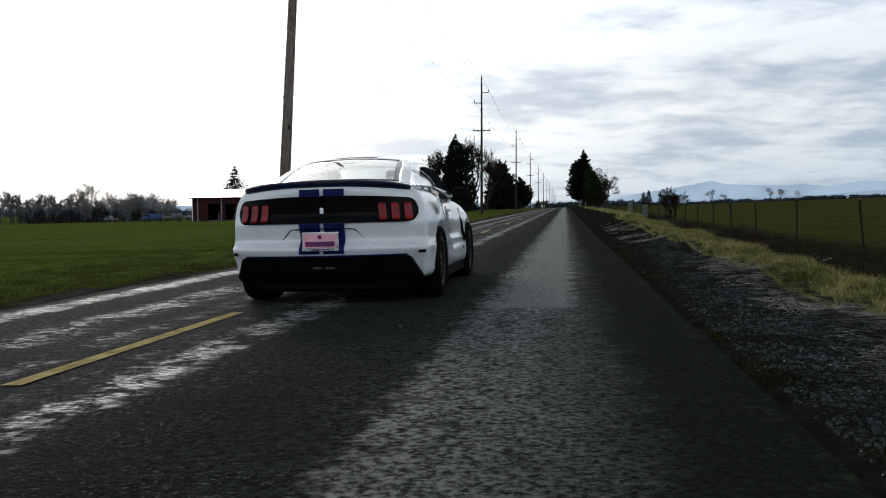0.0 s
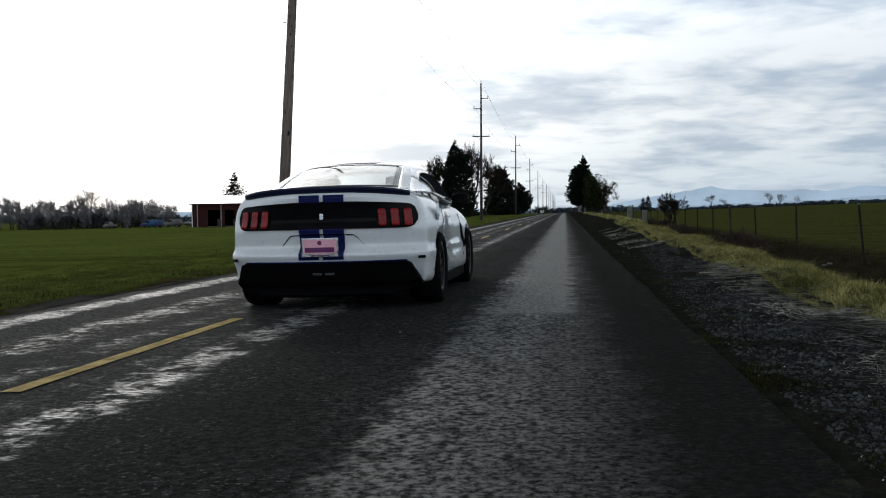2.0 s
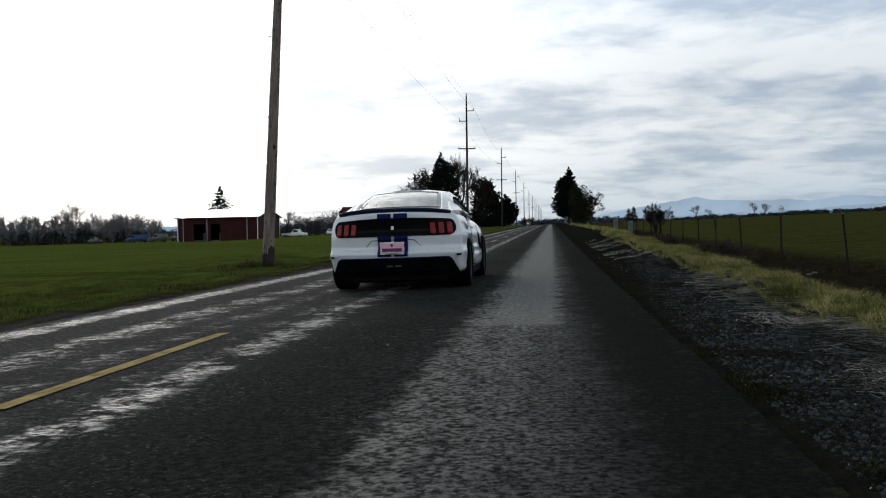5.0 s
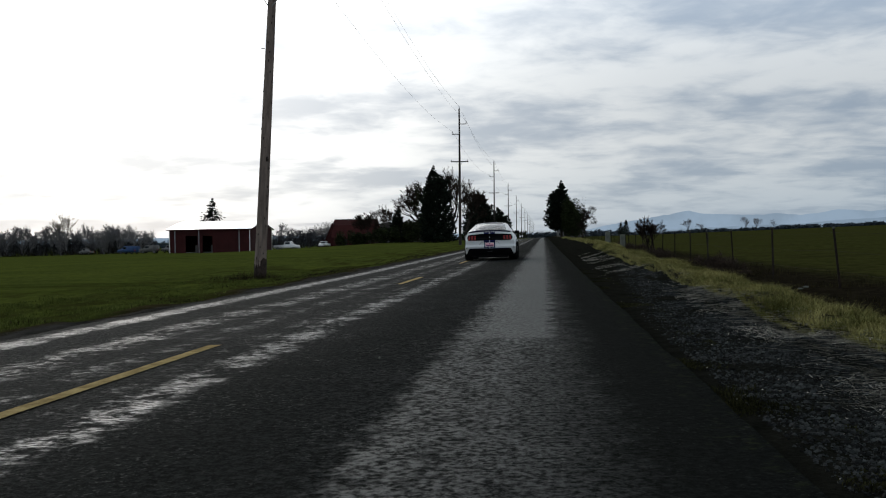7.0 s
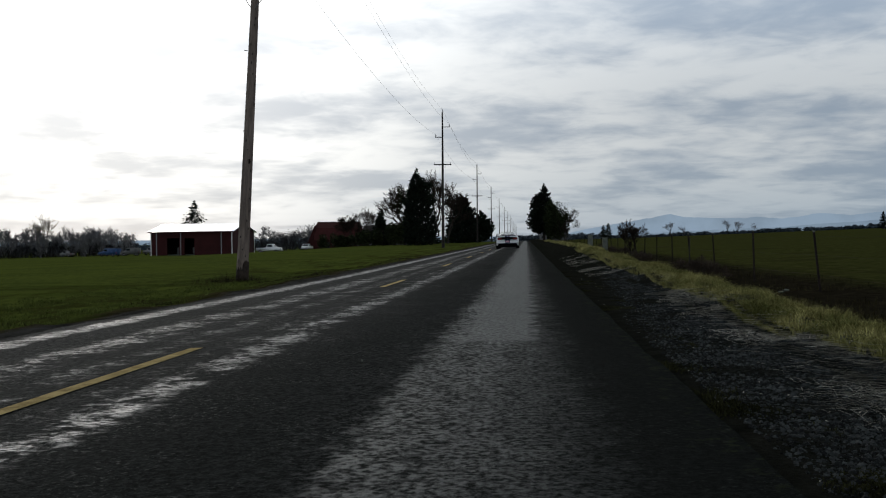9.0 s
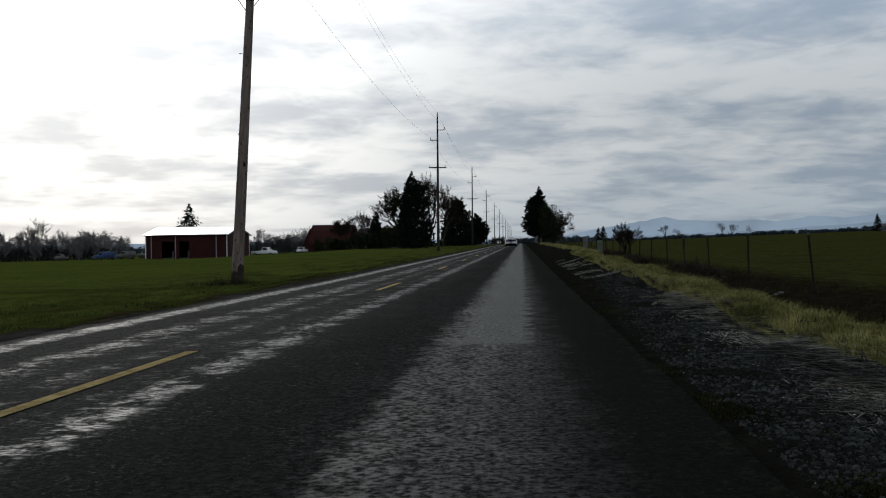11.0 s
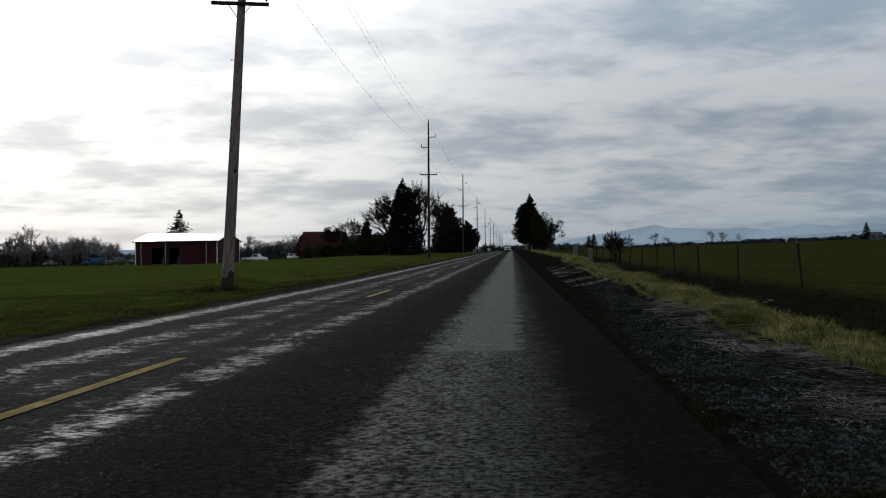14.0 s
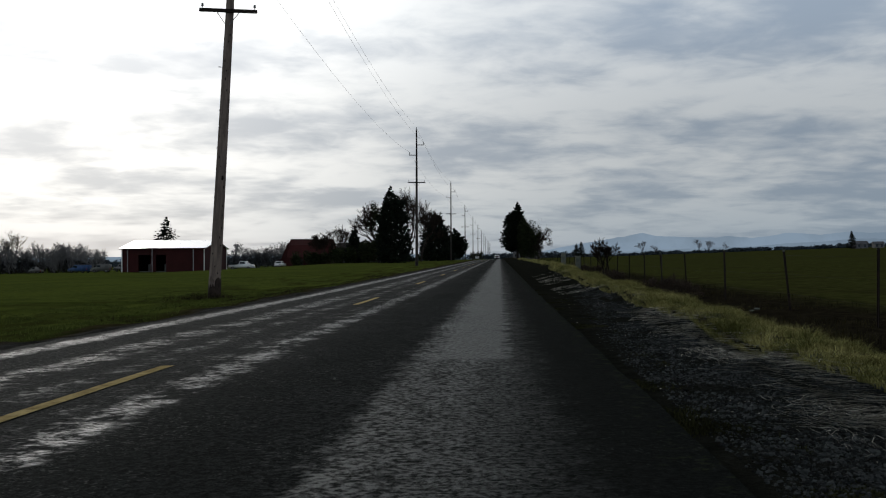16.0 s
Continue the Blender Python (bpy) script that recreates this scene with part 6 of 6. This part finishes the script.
    wheels = [car_wheel(ob, s * (0.832 if y == AXLE_REAR else 0.82), y) for y in (AXLE_REAR, AXLE_FRONT) for s in (-1, 1)]
    return ob, wheels


CAR_X, CAR_Y = -2.16, 8.4
car, wheels = sports_car()

# the car's way: seconds, metres from where it stood, place across the road, heading in degrees
WAY = ((0, 0, -2.16, 0), (3.4, 0, -2.16, 0), (3.6, 0.05, -2.16, 0), (3.8, 0.2, -2.16, -0.1), (4.0, 0.47, -2.15, -0.2), (4.2, 0.92, -2.14, -0.3), (4.6, 2.3, -2.13, -0.3),
       (5.2, 5.8, -2.12, 0), (5.8, 11.4, -2.11, 0), (6.3, 17.3, -2.09, 0), (6.5, 19.9, -2.08, 0), (7.0, 27.2, -1.98, 0), (7.5, 36, -1.88, 0), (8.0, 46, -1.77, 0), (8.5, 58, -1.67, 0),
       (9.0, 73, -1.58, 0), (10.0, 104, -1.62, 0), (11.0, 141, -1.62, 0), (11.5, 161, -1.62, 0), (12.5, 208, -1.52, 0), (13.5, 252, -1.40, 0), (14.5, 289, -1.24, 0), (15.2, 309, -1.12, 0), (16.0, 325, -1.00, 0))


def motions():
    tip = math.degrees(math.atan(FALL))
    walk(car, [(t, Matrix.Translation((x, CAR_Y + d, FALL * x + rise(CAR_Y + d + 2.3))) @ pose(0, 0, 0, 0, -tip, turn)) for t, d, x, turn in WAY])
    turned, rows, last = 0.0, [], 0.0
    steps = [0.0, 3.4] + [3.5 + i / 10 for i in range(6)] + [4.1 + i / 30 for i in range(358)]
    for t in steps:
        d = curve_line(WAY, t)
        turned += min((d - last) / WHEEL_R, 1.3)
        last = d
        rows.append((min(t, 16.0), turned))
    for wheel in wheels:
        spot = wheel.location.copy()
        walk(wheel, [(t, Matrix.Translation(spot) @ Matrix.Rotation(-a, 4, "X")) for t, a in rows])


def curve_line(table, t):
    for (a, p, *_), (b, q, *_) in zip(table, table[1:]):
        if t <= b:
            return p + (q - p) * (t - a) / (b - a)
    return table[-1][1]


motions()
